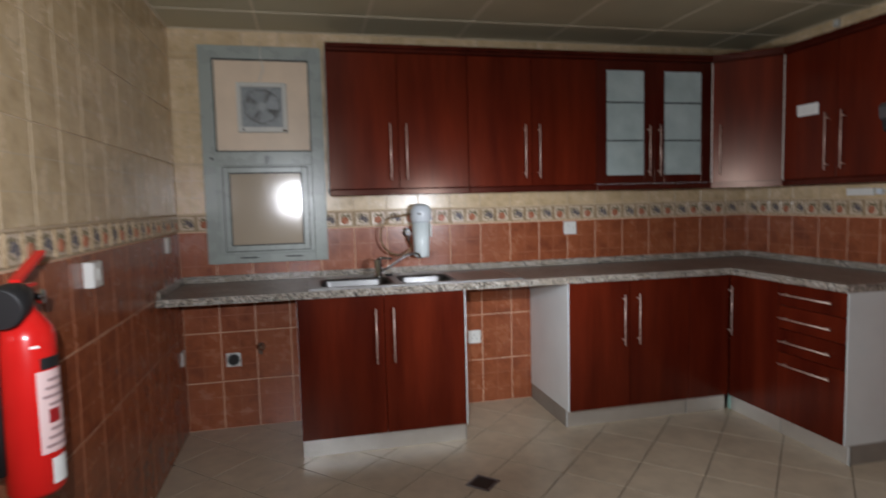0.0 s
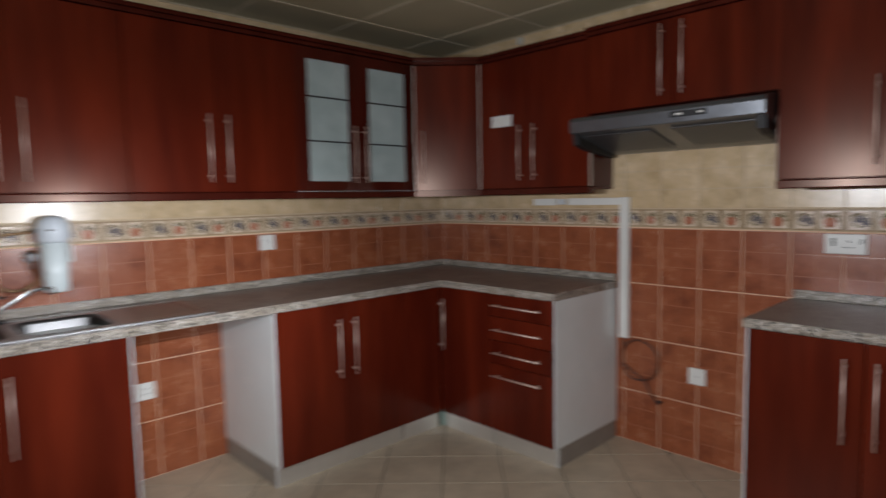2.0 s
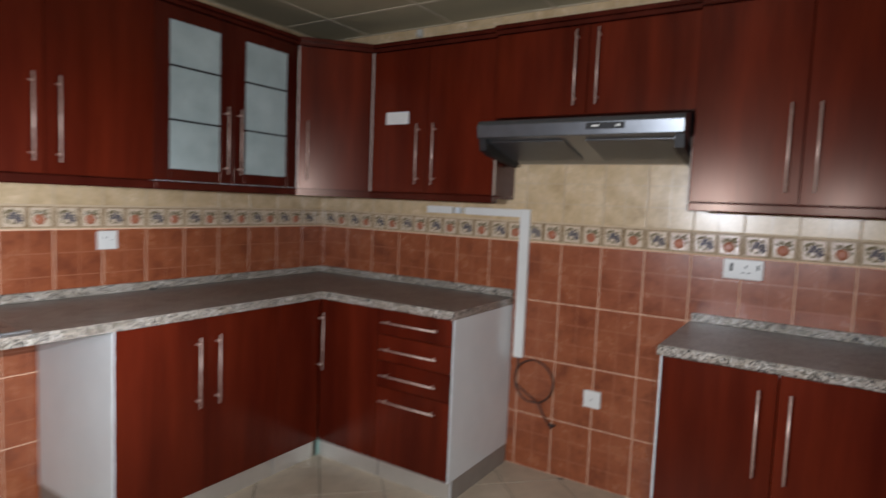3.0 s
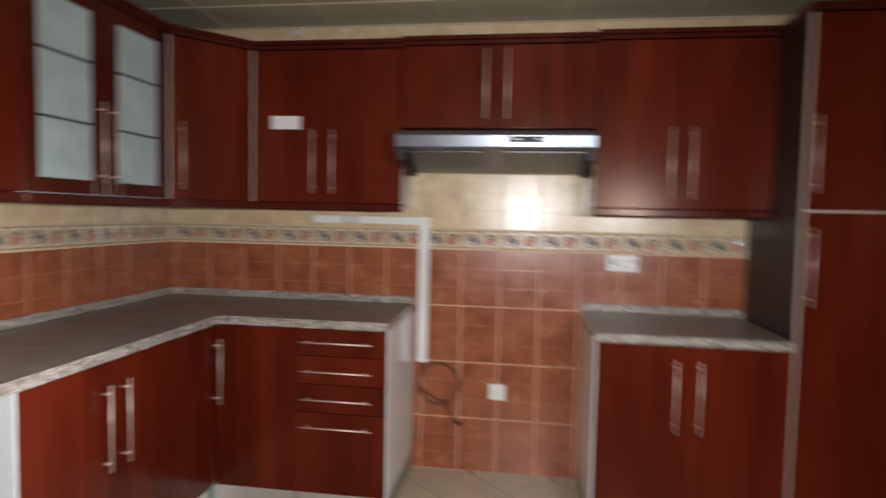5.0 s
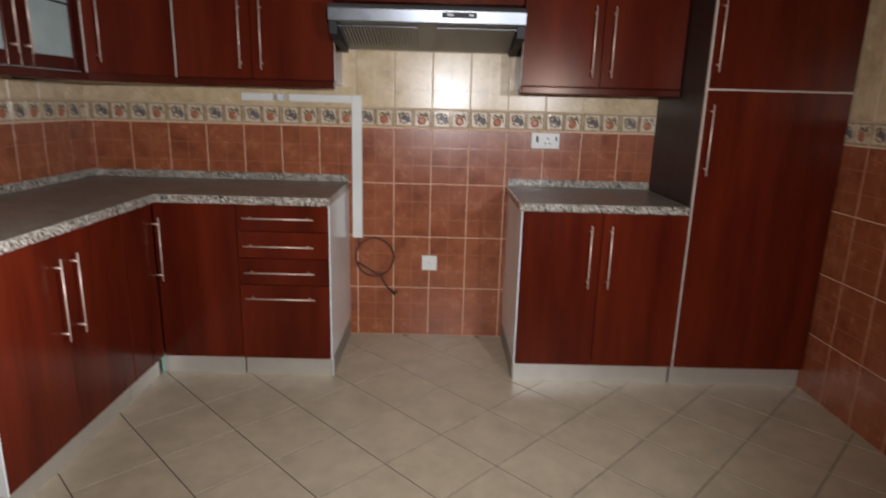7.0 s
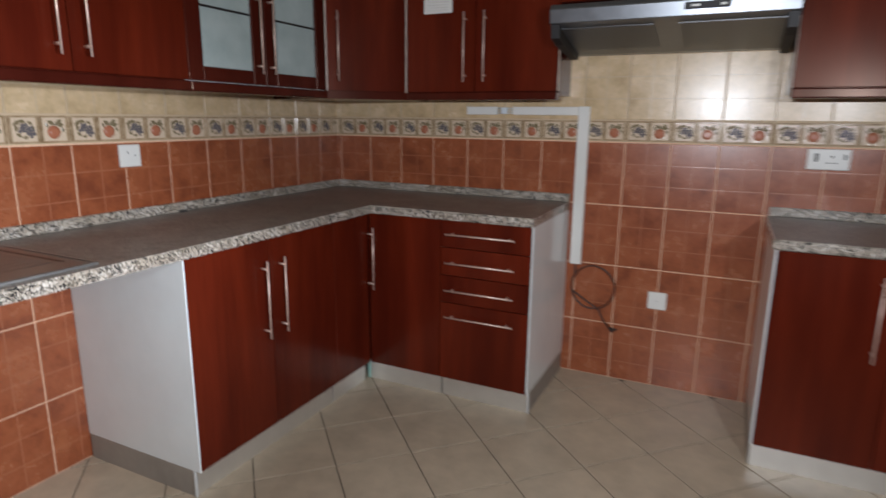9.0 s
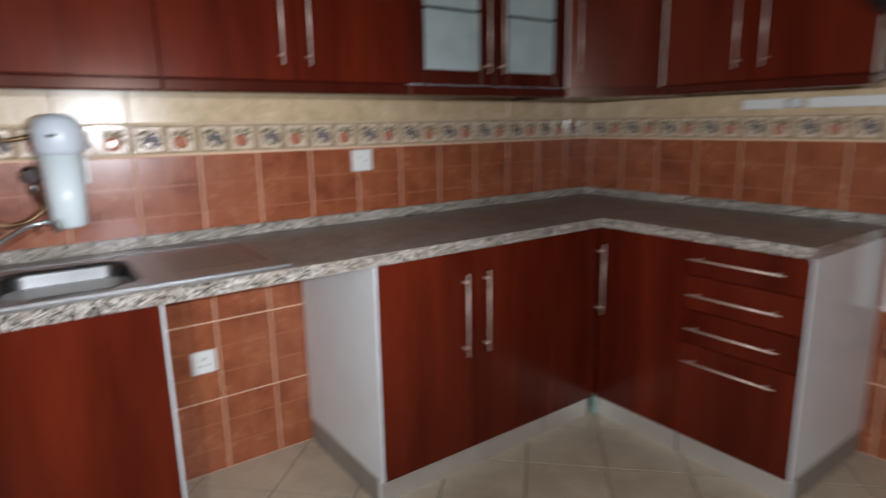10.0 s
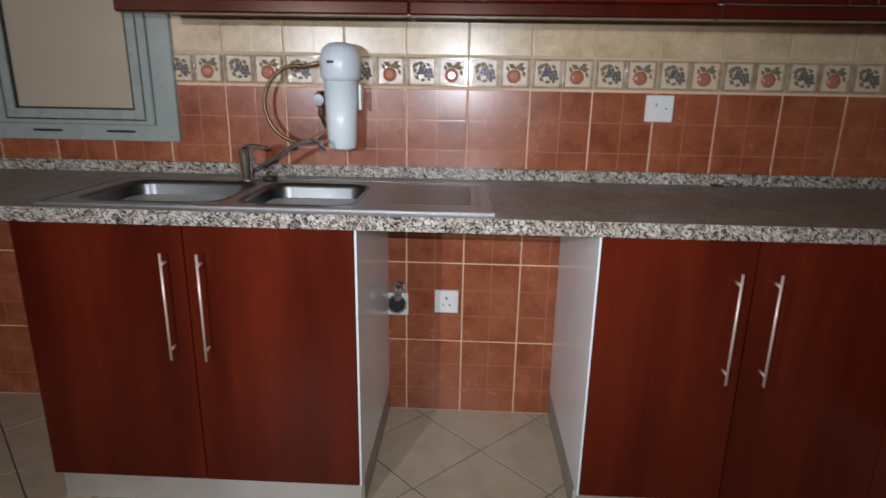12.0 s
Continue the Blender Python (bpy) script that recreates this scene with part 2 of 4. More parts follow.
def finish(bm, name, mats, origin=(0, 0, 0)):
    bmesh.ops.recalc_face_normals(bm, faces=bm.faces)
    me = bpy.data.meshes.new(name)
    bm.to_mesh(me)
    bm.free()
    me.transform(Matrix.Translation(-Vector(origin)))
    for m in mats if isinstance(mats, (list, tuple)) else [mats]:
        me.materials.append(m)
    return me


def world_at(ob):
    p = Vector(ob.location)
    while ob.parent:
        ob = ob.parent
        p += ob.location
    return p


def part(name, bm, material, parent, label="", at=None):
    """One mesh, given in world coordinates, under its thing or part."""
    o = Vector(at) if at else world_at(parent)
    ob = new(name, finish(bm, name, material, o))
    ob.parent = parent
    ob.location = o - world_at(parent)
    return tagged(ob, label)


def thing(name, loc, label, category, group=""):
    ob = new(name)
    ob.empty_display_size = 0.1
    ob.location = loc
    return tagged(ob, label, category, group)


def solo(name, bm, material, loc, label="", category="", group="", kind=""):
    ob = new(name, finish(bm, name, material, loc))
    ob.location = loc
    return tagged(ob, label, category, group, kind)


def wbox(bm, wall, u0, u1, d0, d1, z0, z1, mi=0, bevel=0.0):
    """A box by the distance u along a wall, from the corner, and the distance d out from it."""
    if wall == "A":
        return box(bm, u0, u1, -d1, -d0, z0, z1, mi, bevel)
    if wall == "E":
        return box(bm, W - d1, W - d0, -u1, -u0, z0, z1, mi, bevel)
    if wall == "W":
        return box(bm, d0, d1, -u1, -u0, z0, z1, mi, bevel)
    return box(bm, u0, u1, -D + d0, -D + d1, z0, z1, mi, bevel)


def wpt(wall, u, d, z):
    return {"A": (u, -d, z), "E": (W - d, -u, z), "W": (d, -u, z), "S": (u, -D + d, z)}[wall]


def one(fn, *a, **k):
    bm = bmesh.new()
    fn(bm, *a, **k)
    return bm


# ---- structure ----
floor_bm = one(box, -1.2, W + 0.2, -D - 2.2, 0.2, -0.12, -0.0025)
floor = solo("floor", floor_bm, M_FGROUT, (0, 0, 0), kind="structure")

WIN = (0.18, 0.845, 1.025, 2.265)
TH = 0.2


def wall_mesh(wall, u0, u1, hole=None):
    bm = bmesh.new()
    top = H + 0.15
    if hole is None:
        wbox(bm, wall, u0, u1, -TH, 0, -0.1, top)
    else:
        a, b, c, d = hole
        wbox(bm, wall, u0, a, -TH, 0, -0.1, top)
        wbox(bm, wall, b, u1, -TH, 0, -0.1, top)
        wbox(bm, wall, a, b, -TH, 0, d, top)
        if c > 0:
            wbox(bm, wall, a, b, -TH, 0, -0.1, c)
    return bm


DOOR = (0.22, 1.14, 0.0, 2.1)
wall_north = solo("wall_north", wall_mesh("A", 0, W, WIN), M_GROUT, (0, 0, 0), kind="structure")
wall_east = solo("wall_east", wall_mesh("E", -TH, D + TH), M_GROUT, (0, 0, 0), kind="structure")
wall_west = solo("wall_west", wall_mesh("W", -TH, D + TH), M_GROUT, (0, 0, 0), kind="structure")
wall_south = solo("wall_south", wall_mesh("S", 0, W, DOOR), M_GROUT, (0, 0, 0), kind="structure")

hall = bmesh.new()
box(hall, -1.2, -1.0, -D - 2.2, -D - TH, -0.1, H + 0.15)
box(hall, 2.4, 2.6, -D - 2.2, -D - TH, -0.1, H + 0.15)
box(hall, -1.0, 2.4, -D - 2.2, -D - 2.0, -0.1, H + 0.15)
box(hall, -1.0, 0.0 - TH, -D - TH, -D - TH + 0.1, -0.1, H + 0.15)
solo("wall_hall", hall, M_PLASTER, (0, 0, 0), kind="structure")

# door lining in the opening the walk starts from
bm = bmesh.new()
for u0, u1, z0, z1 in ((DOOR[0], DOOR[0] + 0.03, 0, 2.07), (DOOR[1] - 0.03, DOOR[1], 0, 2.07), (DOOR[0], DOOR[1], 2.07, 2.1)):
    wbox(bm, "S", u0, u1, -TH - 0.01, 0.0, z0, z1, 0, 0.003)
solo("door_frame", bm, M_DOORWOOD, (0, 0, 0), kind="structure")

# ceiling: panels with narrow joints and a pale edge strip
bm = bmesh.new()
box(bm, -1.2, W + 0.2, -D - 2.2, 0.2, H + 0.0205, H + 0.15, 1)
CP = 0.6
for i in range(-1, 7):
    for j in range(-1, 7):
        x1, y1 = 4.114 - CP * i, 0.229 - CP * j
        x0, y0 = max(x1 - CP + 0.004, 0.0), max(y1 - CP + 0.004, -D)
        x1, y1 = min(x1, W), min(y1, 0.0)
        if x1 - x0 > 0.01 and y1 - y0 > 0.01:
            box(bm, x0, x1, y0, y1, H, H + 0.02, 0)
for k in range(-1, 7):
    x, y = 4.112 - CP * k, 0.227 - CP * k
    if 0.02 < x < W - 0.02:
        box(bm, x - 0.009, x + 0.009, -D + 0.02, -0.02, H - 0.003, H - 0.0005, 1)
    if -D + 0.02 < y < -0.02:
        box(bm, 0.02, W - 0.02, y - 0.009, y + 0.009, H - 0.0065, H - 0.0035, 1)
for x0, x1, y0, y1 in ((0.001, W - 0.001, -0.02, -0.001), (0.001, W - 0.001, -D + 0.001, -D + 0.02), (0.001, 0.02, -D + 0.02, -0.02), (W - 0.02, W - 0.001, -D + 0.02, -0.02)):
    box(bm, x0, x1, y0, y1, H - 0.004, H - 0.0005, 1)
solo("ceiling", bm, [M_CEIL, M_CEILBORDER], (0, 0, 0), kind="structure")

# ---- worktops ----


def slab(bm, xs, ys, z0, z1, holes):
    """A flat slab cut into cells by xs and ys, without the cells whose middle lies in a hole."""
    def solid(i, j):
        if not (0 <= i < len(xs) - 1 and 0 <= j < len(ys) - 1):
            return False
        cx, cy = (xs[i] + xs[i + 1]) / 2, (ys[j] + ys[j + 1]) / 2
        return not any(a < cx < b and c < cy < d for a, b, c, d in holes)
    vs = {}
    def v(i, j, z):
        if (i, j, z) not in vs:
            vs[i, j, z] = bm.verts.new((xs[i], ys[j], z))
        return vs[i, j, z]
    for i in range(len(xs) - 1):
        for j in range(len(ys) - 1):
            if not solid(i, j):
                continue
            bm.faces.new((v(i, j, z1), v(i + 1, j, z1), v(i + 1, j + 1, z1), v(i, j + 1, z1)))
            bm.faces.new((v(i, j + 1, z0), v(i + 1, j + 1, z0), v(i + 1, j, z0), v(i, j, z0)))
            for di, dj, a, b in ((-1, 0, (i, j), (i, j + 1)), (1, 0, (i + 1, j), (i + 1, j + 1)), (0, -1, (i, j), (i + 1, j)), (0, 1, (i, j + 1), (i + 1, j + 1))):
                if not solid(i + di, j + dj):
                    bm.faces.new((v(*a, z0), v(*b, z0), v(*b, z1), v(*a, z1)))


B1 = (0.79, 1.205, -0.545, -0.195)
B2 = (1.232, 1.562, -0.545, -0.195)
CT, CB = 0.900, 0.862
XF = W - 0.61       # front edge of the east worktop
GAP0, GAP1 = 1.42, 2.305
worktop = thing("worktop", (1.9, -0.3, CT), "grey speckled granite L-shaped worktop on cherry base cabinets", "worktop")
bm = bmesh.new()
slab(bm, [0.005, B1[0], B1[1], B2[0], B2[1], XF, W - 0.004], [-GAP0, -0.62, B1[2], B1[3], -0.004], CB, CT, [B1, B2, (0, XF, -GAP0, -0.62)])
ed = [e for e in bm.edges if len(e.link_faces) == 2 and e.calc_face_angle(0) > 1.0]
bmesh.ops.bevel(bm, geom=ed, offset=0.005, segments=2, affect="EDGES")
bm.normal_update()
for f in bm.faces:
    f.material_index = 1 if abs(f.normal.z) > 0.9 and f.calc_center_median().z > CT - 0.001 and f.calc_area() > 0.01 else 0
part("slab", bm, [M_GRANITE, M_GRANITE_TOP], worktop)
bm = bmesh.new()
box(bm, 0.02, W - 0.02, -0.022, -0.004, CT, CT + 0.04, 0, 0.003)
box(bm, W - 0.022, W - 0.004, -GAP0, -0.022, CT, CT + 0.04, 0, 0.003)
box(bm, 0.004, 0.022, -0.60, -0.004, CT, CT + 0.04, 0, 0.003)
part("upstand", bm, M_GRANITE, worktop)
worktop2 = thing("worktop", (W - 0.3, -2.7, CT), "short grey speckled granite worktop between cooker gap and tall cabinet", "worktop")
bm = bmesh.new()
box(bm, XF, W - 0.004, -3.085, -GAP1 + 0.01, CB, CT, 0, 0.005)
bm.normal_update()
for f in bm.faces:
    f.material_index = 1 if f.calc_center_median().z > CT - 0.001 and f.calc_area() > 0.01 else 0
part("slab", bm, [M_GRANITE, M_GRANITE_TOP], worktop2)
bm = bmesh.new()
box(bm, W - 0.022, W - 0.004, -3.085, -GAP1, CT, CT + 0.04, 0, 0.003)
part("upstand", bm, M_GRANITE, worktop2)

# ---- cabinets ----


def bar_handle(parent, wall, u, d, z0, z1=None, u1=None):
    """A bar on two posts: upright between z0 and z1, or level from u to u1."""
    bm = bmesh.new()
    if u1 is None:
        ends = [wpt(wall, u, d + 0.03, z0), wpt(wall, u, d + 0.03, z1)]
        posts = [(u, z0 + 0.03), (u, z1 - 0.03)]
    else:
        ends = [wpt(wall, u, d + 0.03, z0), wpt(wall, u1, d + 0.03, z0)]
        posts = [(u + 0.03, z0), (u1 - 0.03, z0)]
    tube(bm, ends, 0.0037, 10)
    for a, z in posts:
        tube(bm, [wpt(wall, a, d - 0.001, z), wpt(wall, a, d + 0.03, z)], 0.0045, 8)
    return part("handle", bm, M_NICKEL, parent, "satin nickel bar handle")


def door(cab, wall, u0, u1, z0, z1, d, hu=None, hz=None, name="door"):
    """A flat slab door with its handle; d is its front."""
    g = 0.0015
    bm = one(wbox, wall, u0 + g, u1 - g, d - 0.018, d, z0 + g, z1 - g, 0, 0.0015)
    mid = wpt(wall, (u0 + u1) / 2, d, (z0 + z1) / 2)
    ob = part(name, bm, M_WOOD, cab, at=mid)
    if hu is not None:
        bar_handle(ob, wall, hu, d, *hz)
    return ob


def carcass(cab, wall, u0, u1, d, z0, z1, material, shelf=None):
    """An open-fronted shell in one mesh, its walls welded at the corners."""
    bm = bmesh.new()
    t, f = 0.018, d - 0.0195
    def rect(a, b, c, e, dd):
        return [bm.verts.new(wpt(wall, u, dd, z)) for u, z in ((a, c), (b, c), (b, e), (a, e))]
    back, front = rect(u0, u1, z0, z1, 0.006), rect(u0, u1, z0, z1, f)
    inner_f, inner_b = rect(u0 + t, u1 - t, z0 + t, z1 - t, f), rect(u0 + t, u1 - t, z0 + t, z1 - t, 0.014)
    bm.faces.new(back)
    bm.faces.new(inner_b)
    for p, q in ((back, front), (front, inner_f), (inner_f, inner_b)):
        for i in range(4):
            bm.faces.new((p[i], p[(i + 1) % 4], q[(i + 1) % 4], q[i]))
    ob = part("body", bm, material, cab)
    for z in shelf or ():
        part("shelf", one(wbox, wall, u0 + t + 0.001, u1 - t - 0.001, 0.015, f - 0.01, z - 0.009, z + 0.009), material, cab)
    return ob


def side_panel(cab, wall, u, d, z0, z1, name="side_panel"):
    """A white end panel of a base unit, with its pale front edge."""
    bm = one(wbox, wall, u - 0.003, u + 0.003, 0.006, d, z0, z1, 0, 0.0008)
    return part(name, bm, M_MELAMINE, cab, "white melamine side panel")


BZ0, BZ1 = 0.10, 0.861
FD = 0.60


def base_unit(wall, u0, u1, splits, handles, label, sides=(), hz=(0.485, 0.79)):
    cab = thing("base_cabinet", wpt(wall, (u0 + u1) / 2, 0.3, 0.0), label, "cabinet", "base cabinets")
    inner0 = u0 + (0.004 if u0 in sides else 0)
    inner1 = u1 - (0.004 if u1 in sides else 0)
    carcass(cab, wall, inner0, inner1, FD, BZ0, BZ1, M_MELAMINE)
    for s in sides:
        side_panel(cab, wall, s + (0.0005 if s == u0 else -0.0005), FD, BZ0, BZ1)
    edges = [inner0, *splits, inner1]
    for i, (a, b) in enumerate(zip(edges, edges[1:])):
        h = handles[i]
        door(cab, wall, a, b, BZ0, BZ1, FD, h, hz if h else None)
    bm = one(wbox, wall, u0 + 0.004, u1 - 0.004, 0.01, FD - 0.03, 0.0, BZ0, 0, 0.001)
    part("plinth", bm, M_ALU, cab, "brushed aluminium plinth")
    for s in sides:
        e = s + (-0.0005 if s == u1 else 0.0005)
        part("plinth_end", one(wbox, wall, e - 0.0032, e + 0.0032, 0.012, FD - 0.034, 0.0, BZ0 - 0.001), M_ALU_END, cab, "aluminium plinth end, its dark reflection put into the grey")
    return cab


base_unit("A", 0.67, 1.575, [1.126], [1.078, 1.173], "two-door cherry base cabinet under the stainless sink", (1.575,), (0.493, 0.79))
base_unit("A", 2.19, 2.985, [2.582], [2.536, 2.632], "two-door cherry base cabinet beside the dishwasher gap", (2.19,), (0.478, 0.78))
base_unit("A", 2.985, 3.262, [], [3.254], "narrow one-door cherry base cabinet in the corner", (), (0.485, 0.79))
corner = thing("base_cabinet", (W - 0.3, -0.8, 0), "plain cherry corner base cabinet panel beside the drawers", "cabinet", "base cabinets")
carcass(corner, "E", 0.605, 0.985, FD, BZ0, BZ1, M_MELAMINE)
door(corner, "E", 0.602, 0.985, BZ0, BZ1, FD + 0.0, name="front_panel")
part("plinth", one(wbox, "E", 0.572, 0.981, 0.01, FD - 0.03, 0, BZ0, 0, 0.001), M_ALU, corner, "brushed aluminium plinth")
draw = thing("drawer_cabinet", (W - 0.3, -1.2, 0), "four-drawer cherry base cabinet beside the cooker gap", "cabinet", "base cabinets")
carcass(draw, "E", 0.985, 1.413, FD, BZ0, BZ1, M_MELAMINE)
side_panel(draw, "E", 1.4165, FD, BZ0, BZ1)
part("plinth_end", one(wbox, "E", 1.4155, 1.4195, 0.012, FD - 0.04, 0.0, BZ0 - 0.001), M_ALU_END, draw, "aluminium plinth end, its dark reflection put into the grey")
for z0, z1, hz in ((0.735, BZ1, 0.80), (0.605, 0.735, 0.668), (0.475, 0.605, 0.54), (BZ0, 0.475, 0.413)):
    ob = door(draw, "E", 0.985, 1.4125, z0, z1, FD, name="drawer_front")
    bar_handle(ob, "E", 1.02, FD, hz, None, 1.347)
part("plinth", one(wbox, "E", 0.989, 1.415, 0.01, FD - 0.03, 0, BZ0, 0, 0.001), M_ALU, draw, "brushed aluminium plinth")
base_unit("E", GAP1 + 0.005, 3.088, [2.690], [2.634, 2.728], "two-door cherry base cabinet beside the tall cabinet", (GAP1 + 0.005,), (0.502, 0.805))

tall = thing("tall_cabinet", (W - 0.3, -3.41, 0), "tall cherry larder cabinet with two stacked doors", "cabinet")
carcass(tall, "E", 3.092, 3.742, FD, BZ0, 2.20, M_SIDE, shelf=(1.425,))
part("edge_strip", one(wbox, "E", 3.090, 3.096, FD - 0.019, FD + 0.0005, BZ0, 2.20, 0, 0.001), M_EDGE, tall, "pale edge strip")
door(tall, "E", 3.0965, 3.742, 1.43, 2.20, FD, 3.12, (1.498, 1.80))
door(tall, "E", 3.0965, 3.742, BZ0, 1.422, FD, 3.122, (1.048, 1.361))
part("rail", one(wbox, "E", 3.0965, 3.742, FD - 0.018, FD - 0.002, 1.4225, 1.4295), M_EDGE, tall, "pale rail between the doors")
part("plinth", one(wbox, "E", 3.094, 3.742, 0.01, FD - 0.03, 0, BZ0, 0, 0.001), M_ALU, tall, "brushed aluminium plinth")
bm = one(wbox, "E", 3.07, 3.745, 0.01, FD + 0.02, 2.201, 2.235, 0, 0.006)
part("cornice", bm, M_WOOD_DARK, tall)

UD, UZ0, UZ1 = 0.34, 1.43, 2.19
UE = W - 3.62


def pelmet(cab, wall, u0, u1, d, z):
    bm = bmesh.new()
    wbox(bm, wall, u0, u1, d - 0.05, d + 0.012, z - 0.038, z - 0.0015, 0, 0.005)
    wbox(bm, wall, u0, u1, 0.006, d - 0.0505, z - 0.016, z - 0.0015)
    part("pelmet", bm, M_WOOD_DARK, cab, "dark cherry pelmet")


def cornice(cab, wall, u0, u1, d, z=2.19):
    bm = bmesh.new()
    wbox(bm, wall, u0, u1, 0.006, d + 0.014, z + 0.0015, z + 0.022, 0, 0.003)
    wbox(bm, wall, u0, u1, 0.006, d + 0.028, z + 0.0222, z + 0.042, 0, 0.004)
    part("cornice", bm, M_WOOD_DARK, cab, "dark cherry cornice")


def upper(wall, u0, u1, split, handles, label, d=UD, z0=UZ0, hz=(1.475, 1.793), pel=True, glass=False):
    cab = thing("wall_cabinet", wpt(wall, (u0 + u1) / 2, d / 2, z0), label, "cabinet", "wall cabinets")
    shelves = (1.70, 1.935) if glass else ()
    carcass(cab, wall, u0 + 0.0005, u1 - 0.0005, d, z0, UZ1, M_MELAMINE if glass else M_WOOD_DARK, shelf=shelves)
    for a, b, h in ((u0, split, handles[0]), (split, u1, handles[1])):
        if not glass:
            door(cab, wall, a, b, z0, UZ1, d, h, hz)
            continue
        g = 0.0015
        s = 0.07
        zb, zt = z0 + 0.055, UZ1 - 0.06
        mid = wpt(wall, (a + b) / 2, d, (z0 + UZ1) / 2)
        bm = bmesh.new()
        wbox(bm, wall, a + g, a + s, d - 0.018, d, z0 + g, UZ1 - g, 0, 0.0015)
        wbox(bm, wall, b - s, b - g, d - 0.018, d, z0 + g, UZ1 - g, 0, 0.0015)
        wbox(bm, wall, a + s, b - s, d - 0.018, d - 0.0005, z0 + g, zb, 0, 0.0015)
        wbox(bm, wall, a + s, b - s, d - 0.018, d - 0.0005, zt, UZ1 - g, 0, 0.0015)
        ob = part("door", bm, M_WOOD_DARK, cab, "dark cherry framed door with frosted glass", at=mid)
        part("pane", one(wbox, wall, a + s - 0.004, b - s + 0.004, d - 0.013, d - 0.009, zb - 0.004, zt + 0.004), M_FROST, ob, "frosted glass pane")
        # Dark strips added in front of the panes for the shelves showing through.
        for z in (1.70, 1.935):
            part("glazing_bar", one(wbox, wall, a + s, b - s, d - 0.0088, d - 0.004, z - 0.004, z + 0.004), M_GASKET, ob, "added dark strip for the shelf showing through the glass")
        bar_handle(ob, wall, h, d, *hz)
    if pel:
        pelmet(cab, wall, u0, u1, d, z0)
    cornice(cab, wall, u0, u1, d)
    return cab


first = upper("A", 0.875, 1.685, 1.27, (1.222, 1.314), "two-door cherry wall cabinet beside the window")
part("edge_strip", one(wbox, "A", 0.872, 0.8748, UD - 0.019, UD + 0.0005, UZ0, UZ1, 0, 0.0008), M_EDGE, first, "pale edge strip")
upper("A", 1.685, 2.505, 2.08, (2.032, 2.122), "two-door cherry wall cabinet above the worktop")
upper("A", 2.505, 3.315, 2.905, (2.858, 2.932), "two-door wall cabinet with frosted glass panes", glass=True)
second = upper("E", 0.615, 1.39, 0.985, (0.935, 1.038), "two-door cherry wall cabinet with a white paper label", d=UE)
upper("E", 1.39, 2.31, 1.85, (1.80, 1.90), "low two-door cherry wall cabinet above the cooker hood", d=0.275, z0=1.80, hz=(1.838, 2.165), pel=False)
third = upper("E", 2.31, 3.088, 2.690, (2.644, 2.736), "two-door cherry wall cabinet beside the tall cabinet", d=0.31, hz=(1.474, 1.798))
part("edge_strip", one(wbox, "E", 1.3902, 1.393, UE - 0.019, UE + 0.0005, UZ0, 1.69, 0, 0.0008), M_EDGE, second, "pale edge strip")
part("edge_strip", one(wbox, "E", 2.307, 2.3098, 0.291, 0.3105, UZ0, 1.69, 0, 0.0008), M_EDGE, third, "pale edge strip")

# corner cabinet with a slanted door
diag = thing("corner_wall_cabinet", (3.55, -0.25, UZ0), "cherry corner wall cabinet with a slanted door", "cabinet", "wall cabinets")
PA, PB = Vector((3.317, -UD, 0)), Vector((W - UE, -0.613, 0))
ALONG = (PB - PA).normalized()
OUT = Vector((ALONG.y, -ALONG.x, 0))
if OUT.x > 0:
    OUT = -OUT


def prism(bm, pts, z0, z1):
    lo = [bm.verts.new((p[0], p[1], z0)) for p in pts]
    hi = [bm.verts.new((p[0], p[1], z1)) for p in pts]
    bm.faces.new(lo)
    bm.faces.new(hi)
    for i in range(len(pts)):
        j = (i + 1) % len(pts)
        bm.faces.new((lo[i], lo[j], hi[j], hi[i]))


def diag_pts(out, back=0.006, grow=0.0):
    a, b = PA + OUT * out - ALONG * grow, PB + OUT * out + ALONG * grow
    return [(3.317, -back), (W - back, -back), (W - back, -0.613), (b.x, b.y), (a.x, a.y)]


part("body", one(prism, diag_pts(-0.02), UZ0, UZ1), M_WOOD_DARK, diag)
g0, g1 = PA + ALONG * 0.008, PB - ALONG * 0.008
dd = part("door", one(prism, [g0 - OUT * 0.018, g1 - OUT * 0.018, g1, g0], UZ0 + 0.002, UZ1 - 0.002), M_WOOD, diag, at=(3.47, -0.48, 1.8))
bm = bmesh.new()
hp = PA + ALONG * 0.055
tube(bm, [hp + OUT * 0.03 + Vector((0, 0, 1.475)), hp + OUT * 0.03 + Vector((0, 0, 1.793))], 0.0037, 10)
for z in (1.505, 1.763):
    tube(bm, [hp + Vector((0, 0, z)) - OUT * 0.001, hp + OUT * 0.03 + Vector((0, 0, z))], 0.0045, 8)
part("handle", bm, M_NICKEL, dd, "satin nickel bar handle")
bm = bmesh.new()
for p in (PA + ALONG * 0.003, PB - ALONG * 0.003):
    prism(bm, [p - ALONG * 0.003 - OUT * 0.018, p + ALONG * 0.003 - OUT * 0.018, p + ALONG * 0.003 + OUT * 0.0005, p - ALONG * 0.003 + OUT * 0.0005], UZ0, UZ1)
part("edge_strip", bm, M_EDGE, diag, "pale edge strips")
part("pelmet", one(prism, diag_pts(0.012), UZ0 - 0.038, UZ0 - 0.0015), M_WOOD_DARK, diag, "dark cherry pelmet")
bm = one(prism, diag_pts(0.014), UZ1 + 0.0015, UZ1 + 0.022)
prism(bm, diag_pts(0.028), UZ1 + 0.0222, UZ1 + 0.042)
